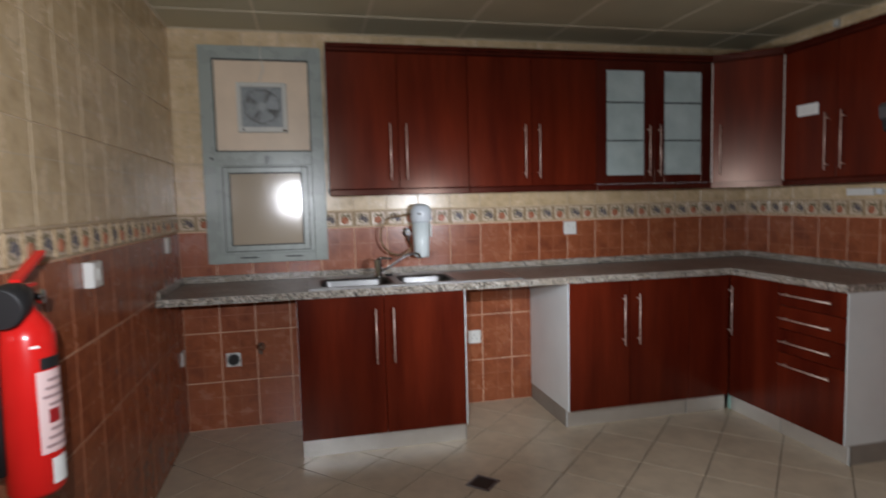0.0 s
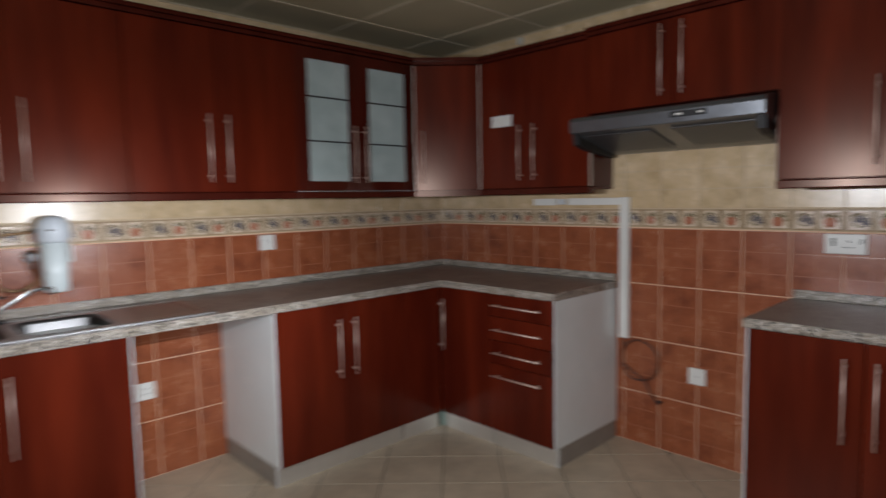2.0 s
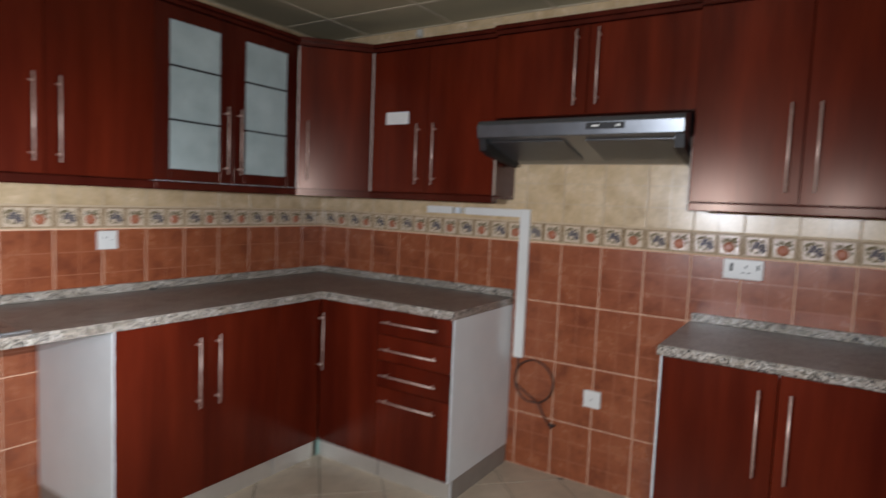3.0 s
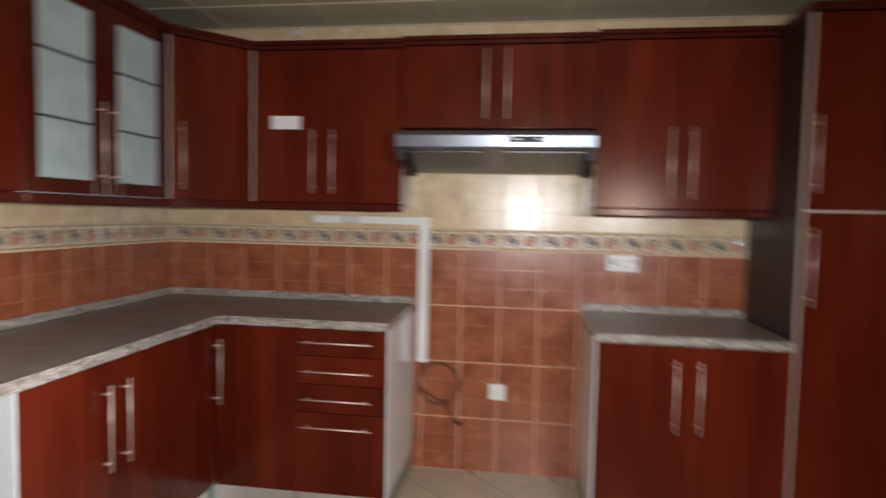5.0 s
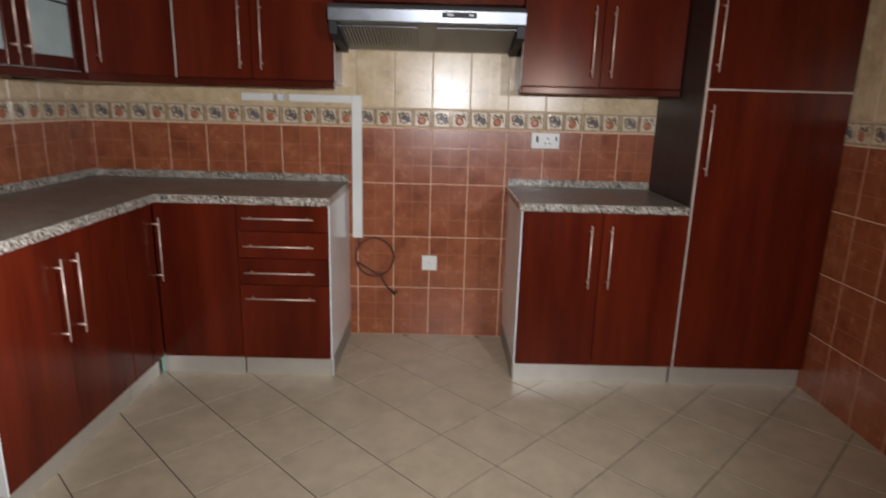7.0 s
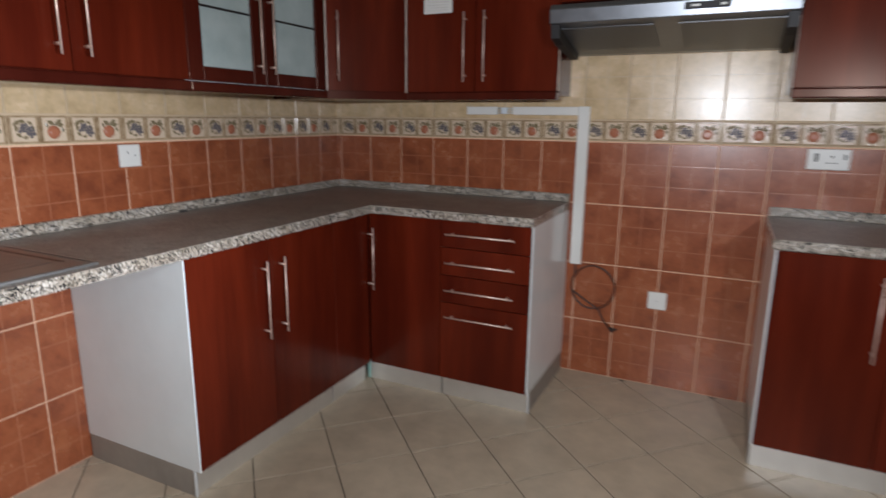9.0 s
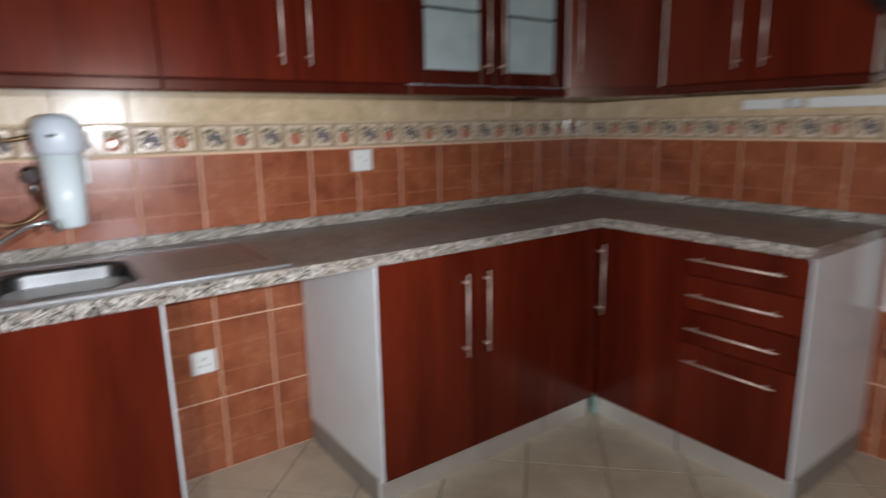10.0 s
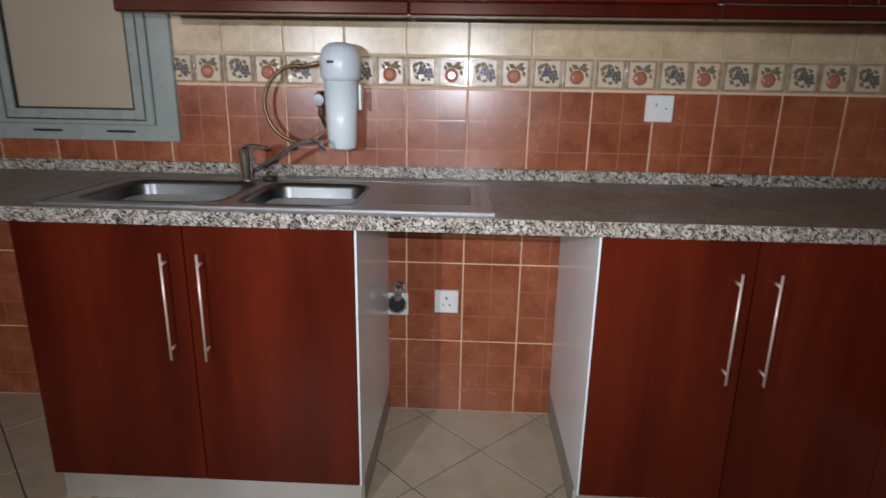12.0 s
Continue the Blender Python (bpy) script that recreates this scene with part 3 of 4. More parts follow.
part("cornice", bm, M_WOOD_DARK, diag, "dark cherry cornice")

# plastic corner pieces of the plinths
for x, y, lb in ((W - FD + 0.027, -0.573, "pale green plastic plinth corner in the inner angle"), (W - FD + 0.029, -1.417, "grey plastic plinth corner beside the cooker gap"), (2.189, -0.571, "grey plastic plinth corner beside the dishwasher gap")):
    solo("plinth_corner", one(box, x - 0.006, x + 0.006, y - 0.006, y + 0.006, 0.0, 0.0985, 0, 0.003), mat("plinth_corner_plastic", (0.30, 0.52, 0.46) if "green" in lb else (0.5, 0.5, 0.48), 0.3), (x, y, 0), lb, "plinth corner", "plinth corners")

# ---- cooker hood ----
hood = thing("cooker_hood", (W - 0.2, -1.85, 1.60), "dark grey metal cooker hood under the low wall cabinet", "cooker hood")
prof = [(3.43, 1.690), (3.422, 1.745), (3.44, 1.765), (3.62, 1.795), (W - 0.006, 1.795), (W - 0.006, 1.60), (3.80, 1.60)]


def extrude_y(bm, pts, y0, y1, mi=0):
    a = [bm.verts.new((x, y0, z)) for x, z in pts]
    b = [bm.verts.new((x, y1, z)) for x, z in pts]
    bm.faces.new(a).material_index = mi
    bm.faces.new(b).material_index = mi
    for i in range(len(pts)):
        j = (i + 1) % len(pts)
        bm.faces.new((a[i], a[j], b[j], b[i])).material_index = mi


bm = one(extrude_y, prof, -2.303, -1.397)
bmesh.ops.bevel(bm, geom=bm.edges[:], offset=0.003, segments=1, affect="EDGES")
part("casing", bm, M_HOOD, hood)
bm = bmesh.new()
box(bm, 3.4215, 3.4235, -2.075, -1.915, 1.712, 1.738, 0, 0.0005)
ctl = part("control_panel", bm, M_BLACK, hood, "black control strip")
for yy, wd in ((-1.955, 0.03), (-2.05, 0.02)):
    part("switch", one(box, 3.4195, 3.4212, yy - wd / 2, yy + wd / 2, 1.721, 1.729), M_PLASTIC, ctl, "small white switch")
for ya, yb in ((-1.80, -1.44), (-2.26, -1.90)):
    grill = bmesh.new()
    k = 0
    while ya + 0.016 * k < yb:
        yy = ya + 0.016 * k
        v = [(3.47, 1.677), (3.74, 1.6115)]
        a = [grill.verts.new((x, yy + s, z - 0.004 * q)) for q in (0.3, 1.5) for s in (0, 0.009) for x, z in v]
        for f in ((0, 1, 3, 2), (4, 5, 7, 6), (0, 1, 5, 4), (2, 3, 7, 6), (0, 2, 6, 4), (1, 3, 7, 5)):
            grill.faces.new([a[i] for i in f])
        k += 1
    part("filter_grille", grill, M_HOOD, hood, "dark grey metal grease filter")
for yy in (-1.418, -2.282):
    part("end_bracket", one(extrude_y, [(3.44, 1.70), (3.455, 1.635), (3.52, 1.615), (3.79, 1.58), (3.80, 1.605)], yy - 0.018, yy + 0.018), M_BLACK, hood, "black end bracket")

# ---- window ----
win = thing("window_1", (0.51, 0, 1.0), "grey-green aluminium window with fan panel above textured glass", "window")
win["kind"] = "structure"
F0, F1, G0, G1 = 0.165, 0.862, 1.008, 2.283


def ring(bm, x0, x1, z0, z1, w, y0, y1, bev=0.002):
    box(bm, x0, x0 + w, y0, y1, z0, z1, 0, bev)
    box(bm, x1 - w, x1, y0, y1, z0, z1, 0, bev)
    box(bm, x0 + w, x1 - w, y0 + 0.0004, y1, z0, z0 + w, 0, bev)
    box(bm, x0 + w, x1 - w, y0 + 0.0004, y1, z1 - w, z1, 0, bev)


bm = bmesh.new()
box(bm, F0, F0 + 0.075, -0.022, 0.05, G0, G1, 0, 0.002)
box(bm, F1 - 0.075, F1, -0.022, 0.05, G0, G1, 0, 0.002)
box(bm, F0 + 0.075, F1 - 0.075, -0.0216, 0.05, G0, G0 + 0.055, 0, 0.002)
box(bm, F0 + 0.075, F1 - 0.075, -0.0216, 0.05, G1 - 0.075, G1, 0, 0.002)
box(bm, F0 + 0.075, F1 - 0.075, -0.0215, 0.05, 1.59, 1.67, 0, 0.002)
part("window_frame", bm, M_FRAME, win)
bm = bmesh.new()
ring(bm, 0.2405, 0.7865, 1.6705, 2.2075, 0.006, -0.0185, 0.03, 0)
part("gasket", bm, M_GASKET, win, "black rubber gasket")
part("panel", one(box, 0.2466, 0.7805, -0.004, 0.012, 1.6766, 2.2014), M_BEIGE, win, "cream board panel holding the fan")
sash = bmesh.new()
S0, S1, S2, S3 = 0.2408, 0.7862, 1.0635, 1.5895
box(sash, S0, 0.3045, -0.034, 0.02, S2, S3, 0, 0.002)
box(sash, 0.7225, S1, -0.034, 0.02, S2, S3, 0, 0.002)
box(sash, 0.3045, 0.7225, -0.0336, 0.02, S2, 1.1125, 0, 0.002)
box(sash, 0.3045, 0.7225, -0.0336, 0.02, 1.5455, S3, 0, 0.002)
sash_ob = part("sash", sash, M_FRAME, win, at=(0.5, -0.03, 1.3))
bm = bmesh.new()
ring(bm, 0.269, 0.760, 1.077, 1.580, 0.005, -0.0355, -0.0342, 0)
ring(bm, 0.3047, 0.7223, 1.1127, 1.5453, 0.006, -0.031, -0.02, 0)
part("gasket", bm, M_GASKET, sash_ob, "black rubber gasket")
part("pane", one(box, 0.3048, 0.7222, -0.0195, -0.0145, 1.1128, 1.5452), M_HAMMER, sash_ob, "textured obscure glass")
bm = bmesh.new()
for x in (0.40, 0.66):
    box(bm, x - 0.05, x + 0.05, -0.0255, -0.0222, 1.036, 1.044, 0, 0.001)
part("drain_slot_cover", bm, M_BLACK, win, "black drainage slot covers")
bm = bmesh.new()
tube(bm, [(0.525, -0.022, 1.632), (0.525, -0.05, 1.632)], 0.013, 12)
box(bm, 0.518, 0.532, -0.058, -0.045, 1.600, 1.640, 0, 0.002)
part("latch", bm, M_FANBLADE, win, "small metal latch")
part("screw", one(tube, [(0.215, -0.022, 1.63), (0.215, -0.026, 1.63)], 0.008, 10), M_BLACK, win)
# Unseen board added behind the window, standing in for the unlit outside.
part("outer_board", one(box, 0.16, 0.88, 0.10, 0.13, 1.0, 2.3), M_DARK, win, "added dark board standing in for the unlit outside")

fan = thing("extractor_fan", (0.512, 0, 1.925), "grey-white square extractor fan mounted in the window panel", "fan")
bm = bmesh.new()
fx0, fx1, fz0, fz1 = 0.370, 0.654, 1.782, 2.072
ring(bm, fx0, fx1, fz0, fz1, 0.026, -0.035, -0.0045, 0.004)
part("fan_frame", bm, M_FAN, fan)
part("backing", one(box, fx0 + 0.026, fx1 - 0.026, -0.008, -0.0045, fz0 + 0.026, fz1 - 0.026), M_DARK, fan, "dark fan duct")
fc = Vector(((fx0 + fx1) / 2, -0.012, (fz0 + fz1) / 2 + 0.008))
# square plate with a round opening, in front of the duct
bm = bmesh.new()
n, hole_r, half_w = 40, 0.104, (fx1 - fx0) / 2 - 0.026
loops = []
for y in (-0.0085, -0.0205):
    inner, outer = [], []
    for k in range(n):
        c, q = math.cos(2 * math.pi * k / n), math.sin(2 * math.pi * k / n)
        m_out = half_w / max(abs(c), abs(q))
        inner.append(bm.verts.new((fc.x + hole_r * c, y, fc.z + hole_r * q)))
        outer.append(bm.verts.new((fc.x + m_out * c, y, (fz0 + fz1) / 2 + m_out * q)))
    loops.append((inner, outer))
for k in range(n):
    j = (k + 1) % n
    (ia, oa), (ib, ob_) = loops
    bm.faces.new((ib[k], ib[j], ob_[j], ob_[k]))
    bm.faces.new((ia[k], ia[j], ib[j], ib[k]))
    bm.faces.new((oa[k], oa[j], ob_[j], ob_[k]))
    bm.faces.new((ia[k], ia[j], oa[j], oa[k]))
part("shroud", bm, M_FANBLADE, fan, "grey plate round the fan opening")
for k in range(4):
    bm = bmesh.new()
    a = 2 * math.pi * k / 4 + 0.35
    rim = [(0.020, a - 0.5), (0.060, a - 0.62), (0.094, a - 0.60), (0.097, a - 0.2), (0.097, a + 0.25), (0.092, a + 0.55), (0.055, a + 0.50), (0.020, a + 0.6)]
    vs = [bm.verts.new(fc + Vector((r * math.cos(t), -0.004 * math.sin((t - a) * 1.4), r * math.sin(t)))) for r, t in rim]
    vt = [bm.verts.new(v.co + Vector((0, -0.0012, 0))) for v in vs]
    bm.faces.new(vs)
    bm.faces.new(vt)
    for i in range(len(vs)):
        j = (i + 1) % len(vs)
        bm.faces.new((vs[i], vs[j], vt[j], vt[i]))
    part("blade", bm, M_FANBLADE, fan, "grey fan blade")
part("hub", one(tube, [fc + Vector((0, 0.003, 0)), fc + Vector((0, -0.007, 0)), fc + Vector((0, -0.009, 0))], [0.024, 0.024, 0.018], 18), M_SLAT, fan, "pale grey fan hub")
gr = bmesh.new()
for k in range(19):
    z = fz0 + 0.032 + k * (fz1 - fz0 - 0.058) / 18
    box(gr, fx0 + 0.024, fx1 - 0.024, -0.0315, -0.0235, z - 0.0021, z + 0.0021)
for k in range(8):
    t = 2 * math.pi * k / 8 + math.pi / 8
    p, q = fc + Vector((0.02 * math.cos(t), -0.0205, 0.02 * math.sin(t))), fc + Vector((0.10 * math.cos(t), -0.0205, 0.10 * math.sin(t)))
    tube(gr, [p, q], 0.0016, 6)
part("grille", gr, M_SLAT, fan, "slatted fan grille")
part("lower_bar", one(box, fx0 + 0.004, fx1 - 0.004, -0.0385, -0.0352, fz0 + 0.003, fz0 + 0.030, 0, 0.0015), M_FAN, fan, "pale lower bar of the fan frame")
part("mark", one(box, fx0 + 0.028, fx0 + 0.038, -0.0389, -0.0386, fz0 + 0.010, fz0 + 0.020), M_BLACK, fan, "small dark mark")
part("pull_switch", one(box, fx1 - 0.030, fx1 - 0.006, -0.043, -0.0387, fz0 + 0.006, fz0 + 0.016, 0, 0.001), M_CHROME, fan, "small shiny switch")
bm = one(tube, [(0.505, -0.015, 2.072), (0.510, -0.014, 2.11), (0.525, -0.012, 2.15), (0.520, -0.012, 2.19), (0.515, -0.028, 2.22), (0.515, -0.027, 2.284)], 0.0035, 8)
part("cord", bm, M_FAN, fan, "thin fan cable")

# ---- sink ----
sink = thing("sink", (1.3, -0.35, CT), "stainless steel double-bowl sink with a ribbed drainer in the granite worktop", "sink")
bm = bmesh.new()
SX0, SX1, SY0, SY1 = 0.735, 1.925, -0.585, -0.135
zt = CT + 0.005
slab(bm, [SX0, B1[0] + 0.003, B1[1] - 0.003, B2[0] + 0.003, B2[1] - 0.003, SX1], [SY0, B1[2] + 0.003, B1[3] - 0.003, SY1], CT + 0.0006, zt,
     [(B1[0], B1[1], B1[2], B1[3]), (B2[0], B2[1], B2[2], B2[3])])
part("rim", bm, M_STEEL, sink)
for b in (B1, B2):
    bm = bmesh.new()
    i0, i1, j0, j1 = b[0] + 0.001, b[1] - 0.001, b[2] + 0.001, b[3] - 0.001
    prev = None
    for inset, z in ((0.002, zt + 0.0012), (0.010, zt + 0.0012), (0.013, CT - 0.01), (0.018, CT - 0.13), (0.030, CT - 0.155), (0.060, CT - 0.165)):
        rc = 0.06 if inset < 0.05 else 0.05
        loop = []
        for cx, cy, a0 in ((i1 - inset - rc, j1 - inset - rc, 0), (i0 + inset + rc, j1 - inset - rc, 90), (i0 + inset + rc, j0 + inset + rc, 180), (i1 - inset - rc, j0 + inset + rc, 270)):
            for q in range(5):
                a = radians(a0 + 22.5 * q)
                loop.append(bm.verts.new((cx + rc * math.cos(a), cy + rc * math.sin(a), z)))
        if prev:
            for k in range(20):
                bm.faces.new((prev[k], prev[(k + 1) % 20], loop[(k + 1) % 20], loop[k])).smooth = True
        prev = loop
    bm.faces.new(prev)
    cx, cy = (i0 + i1) / 2, (j0 + j1) / 2
    bowl = part("bowl", bm, M_BOWL, sink, at=(cx, cy, CT))
    bm = bmesh.new()
    tube(bm, [(cx, cy, CT - 0.1655), (cx, cy, CT - 0.162)], 0.042, 20)
    part("waste", bm, M_CHROME, bowl, "chrome sink waste")
# corner fillets where the round bowls meet the square cut-outs
for b in (B1, B2):
    i0, i1, j0, j1 = b[0] + 0.004, b[1] - 0.004, b[2] + 0.004, b[3] - 0.004
    for cx, cy, sx, sy in ((i0, j0, 1, 1), (i1, j0, -1, 1), (i0, j1, 1, -1), (i1, j1, -1, -1)):
        r = 0.07
        arc = [(cx + sx * r * (1 - math.cos(radians(a))), cy + sy * r * (1 - math.sin(radians(a)))) for a in (0, 18, 36, 54, 72, 90)]
        part("bowl_corner", one(prism, [(cx, cy), *arc], zt - 0.001, zt + 0.0004), M_STEEL, sink)
for k in range(8):
    yy = -0.47 + k * 0.038
    bm = one(tube, [(1.62, yy, zt - 0.0042), (1.65, yy, zt - 0.0032), (1.865, yy, zt - 0.0028)], 0.0042, 12)
    part("drainer_rib", bm, M_STEEL, sink)
part("end_trough", one(box, 1.880, 1.892, -0.49, -0.18, zt + 0.0003, zt + 0.0012, 0, 0.0004), M_BOWL, sink, "dark drain trough at the end of the ribs")
bm = bmesh.new()
for x0, x1, y0, y1 in ((SX0, SX1, SY0, SY0 + 0.008), (SX0, SX1, SY1 - 0.008, SY1), (SX0, SX0 + 0.008, SY0 + 0.008, SY1 - 0.008), (SX1 - 0.008, SX1, SY0 + 0.008, SY1 - 0.008)):
    box(bm, x0, x1, y0, y1, zt + 0.0002, zt + 0.003, 0, 0.001)
part("raised_edge", bm, M_STEEL, sink)

tap = thing("mixer_tap", (1.15, -0.175, zt), "chrome mixer tap with a long thin swivel spout on the sink", "tap")
bm = bmesh.new()
tx, ty = 1.150, -0.178
tube(bm, [(tx, ty, zt), (tx, ty, zt + 0.008), (tx, ty, zt + 0.01), (tx - 0.004, ty, zt + 0.10), (tx - 0.005, ty, zt + 0.107)], [0.028, 0.028, 0.021, 0.023, 0.018], 18)
part("tap_body", bm, M_CHROME, tap)
part("lever", one(tube, [(tx - 0.004, ty, zt + 0.105), (tx + 0.02, ty - 0.01, zt + 0.113), (tx + 0.08, ty - 0.02, zt + 0.110)], [0.012, 0.008, 0.005], 8), M_CHROME, tap)
bm = one(tube, [(tx + 0.015, ty, zt + 0.03), (tx + 0.06, ty - 0.005, zt + 0.055), (tx + 0.13, ty - 0.012, zt + 0.10), (tx + 0.18, ty - 0.018, zt + 0.128), (tx + 0.22, ty - 0.022, zt + 0.135), (tx + 0.245, ty - 0.025, zt + 0.13), (tx + 0.25, ty - 0.026, zt + 0.105)], [0.0075, 0.0075, 0.007, 0.007, 0.007, 0.007, 0.009], 10)
part("spout", bm, M_CHROME, tap)

wf = thing("water_filter", (1.44, -0.07, 1.0), "white cylindrical water filter with pale cap on the tiled wall", "water filter")
fx, fy = 1.438, -0.075
part("housing", one(tube, [(fx, fy, 1.003), (fx, fy, 1.01), (fx, fy, 1.2198)], [0.040, 0.047, 0.055], 28), M_FILTER, wf)
part("cap", one(tube, [(fx, fy, 1.2202), (fx, fy, 1.235), (fx, fy, 1.268), (fx, fy, 1.295), (fx, fy, 1.318), (fx, fy, 1.332), (fx, fy, 1.338)], [0.0585, 0.0635, 0.066, 0.065, 0.057, 0.040, 0.016], 28), M_FILTERCAP, wf, "pale blue filter cap")
bm = one(box, fx - 0.03, fx + 0.03, fy + 0.03, -0.004, 1.24, 1.31, 0, 0.003)
part("bracket", bm, M_PLASTIC, wf, "white wall bracket")
part("mark", one(box, fx - 0.03, fx - 0.008, fy - 0.0668, fy - 0.055, 1.272, 1.280), M_BLACK, wf, "small black mark")
part("tag", one(box, fx + 0.058, fx + 0.066, fy - 0.01, fy + 0.03, 1.13, 1.21, 0, 0.001), M_PLASTIC, wf)
cx, cz, R = 1.280, 1.143, 0.122
pts = [(fx - 0.06, fy - 0.01, 1.275)]
for a in range(80, 330, 12):
    pts.append((cx + 0.015 + R * 0.93 * math.cos(radians(a)), -0.05 - 0.02 * math.sin(radians(a / 2)), cz + R * math.sin(radians(a)) + 0.0))
pts += [(1.361, -0.04, 1.105)]
part("hose", one(tube, pts, 0.0062, 8), M_BRONZE, wf, "bronze braided hose")
bm = bmesh.new()
tube(bm, [(1.358, -0.004, 1.158), (1.358, -0.008, 1.158), (1.358, -0.015, 1.158), (1.358, -0.018, 1.158)], [0.031, 0.030, 0.022, 0.016], 22)
tube(bm, [(1.358, -0.012, 1.158), (1.358, -0.055, 1.158)], 0.015, 12)
tube(bm, [(1.358, -0.055, 1.158), (1.358, -0.062, 1.158)], 0.019, 12)
tube(bm, [(1.359, -0.035, 1.15), (1.361, -0.04, 1.105)], 0.010, 10)
solo("angle_valve", bm, M_CHROME, (1.358, 0, 1.158), "small chrome angle valve on the red tiles", "valve")

plug = thing("sink_plug", (1.205, -0.165, zt), "black rubber sink plug lying beside the mixer tap", "sink plug")
part("disc", one(tube, [(1.215, -0.158, zt + 0.0004), (1.215, -0.158, zt + 0.010), (1.215, -0.158, zt + 0.013)], [0.021, 0.024, 0.020], 20), M_BLACK, plug)
part("pull_ring", one(tube, [(1.215 + 0.010 * math.cos(radians(a)), -0.158, zt + 0.021 + 0.009 * math.sin(radians(a))) for a in range(-90, 271, 30)], 0.0018, 6), M_CHROME, plug, "small metal pull ring")

# ---- sockets, pipes, cable ----


def plate(name, wall, u, z, w, h, label, category, holes=(), t=0.012, switch=None):
    o = thing(name, wpt(wall, u, 0.003, z), label, category)
    part("plate", one(wbox, wall, u - w / 2, u + w / 2, 0.0035, 0.0035 + t, z - h / 2, z + h / 2, 0, 0.003), M_PLASTIC, o)
    for du, dz, a, b in holes:
        part("slot", one(wbox, wall, u + du - a / 2, u + du + a / 2, 0.0035 + t, 0.0038 + t + 0.0006, z + dz - b / 2, z + dz + b / 2), M_BLACK, o, "dark slot")
    if switch:
        du, dz, a, b = switch
        part("switch", one(wbox, wall, u + du - a / 2, u + du + a / 2, 0.0036 + t, 0.0036 + t + 0.004, z + dz - b / 2, z + dz + b / 2, 0, 0.001), M_PLASTIC, o, "white rocker switch")
    return o


PIN = ((0.0, 0.014, 0.005, 0.010), (-0.012, -0.012, 0.008, 0.004), (0.012, -0.012, 0.008, 0.004))
plate("wall_socket", "A", 2.478, 1.149, 0.09, 0.086, "white square wall socket above the worktop", "socket", ((-0.012, 0.012, 0.004, 0.008), (0.02, 0.0, 0.005, 0.005)))
plate("wall_socket", "A", 1.790, 0.450, 0.086, 0.086, "white three-pin wall socket in the dishwasher gap", "socket", PIN, switch=(0.028, 0.01, 0.01, 0.018))
plate("double_socket", "E", 2.497, 1.152, 0.155, 0.086, "white double wall socket with dark slots above the short worktop", "socket",
      ((-0.045, 0.008, 0.012, 0.034), (0.012, 0.012, 0.006, 0.010), (0.0, -0.014, 0.010, 0.005), (0.024, -0.014, 0.010, 0.005), (0.058, 0.012, 0.008, 0.022)))
plate("wall_socket", "E", 1.876, 0.444, 0.086, 0.086, "white square wall plate low in the cooker gap", "socket", ((0.0, 0.0, 0.005, 0.005),))
plate("isolator_switch", "W", 1.495, 1.13, 0.085, 0.088, "white raised switch box on the dark red tiles", "switch", (), 0.035, (0.0, 0.0, 0.02, 0.04))
plate("wall_socket", "W", 0.31, 1.15, 0.085, 0.086, "white wall socket above the end of the worktop", "socket", (), 0.012)
plate("wall_socket", "W", 0.09, 0.475, 0.075, 0.086, "white wall socket low in the corner", "socket", (), 0.010)


def waste_outlet(x, z):
    o = thing("waste_outlet", (x, 0, z), "white square waste pipe outlet in the red tiles", "pipe outlet")
    part("collar", one(box, x - 0.042, x + 0.042, -0.0085, -0.0035, z - 0.044, z + 0.040, 0, 0.003), M_PLASTIC, o)
    bm = bmesh.new()
    n = 24
    rings = []
    for rr, y in ((0.0355, -0.0087), (0.0375, -0.0115), (0.0335, -0.0125), (0.0325, -0.0089)):
        rings.append([bm.verts.new((x + rr * math.cos(2 * math.pi * k / n), y, z - 0.002 + rr * math.sin(2 * math.pi * k / n))) for k in range(n)])
    for p, q in zip(rings, rings[1:]):
        for k in range(n):
            bm.faces.new((p[k], p[(k + 1) % n], q[(k + 1) % n], q[k])).smooth = True
    part("pipe_rim", bm, M_FANBLADE, o, "grey pipe rim")
    part("opening", one(tube, [(x, -0.0088, z - 0.002), (x, -0.0094, z - 0.002)], 0.032, 24), M_DARK, o, "dark pipe mouth")


def stop_tap(x, z):
    o = thing("stop_tap", (x, 0, z), "small chrome stop tap projecting from the red tiles", "valve")
    bm = bmesh.new()
    tube(bm, [(x, -0.0035, z), (x, -0.007, z), (x, -0.014, z)], [0.027, 0.025, 0.014], 20)
    tube(bm, [(x, -0.014, z), (x, -0.045, z)], 0.012, 14)
    part("valve_body", bm, M_CHROME, o)
    ball = [(-0.020, 0.006), (-0.016, 0.013), (-0.008, 0.018), (0.0, 0.0195), (0.008, 0.018), (0.016, 0.012), (0.019, 0.005)]
    part("knob", one(tube, [(x, -0.056 - q, z + 0.012) for q, _ in ball], [w for _, w in ball], 16), M_CHROME, o)
    part("outlet", one(tube, [(x, -0.040, z - 0.006), (x, -0.041, z - 0.018), (x, -0.042, z - 0.032), (x, -0.042, z - 0.036)], [0.010, 0.014, 0.014, 0.009], 14), M_CHROME, o)


waste_outlet(0.275, 0.425)
stop_tap(0.435, 0.490)
waste_outlet(1.607, 0.435)
stop_tap(1.615, 0.495)

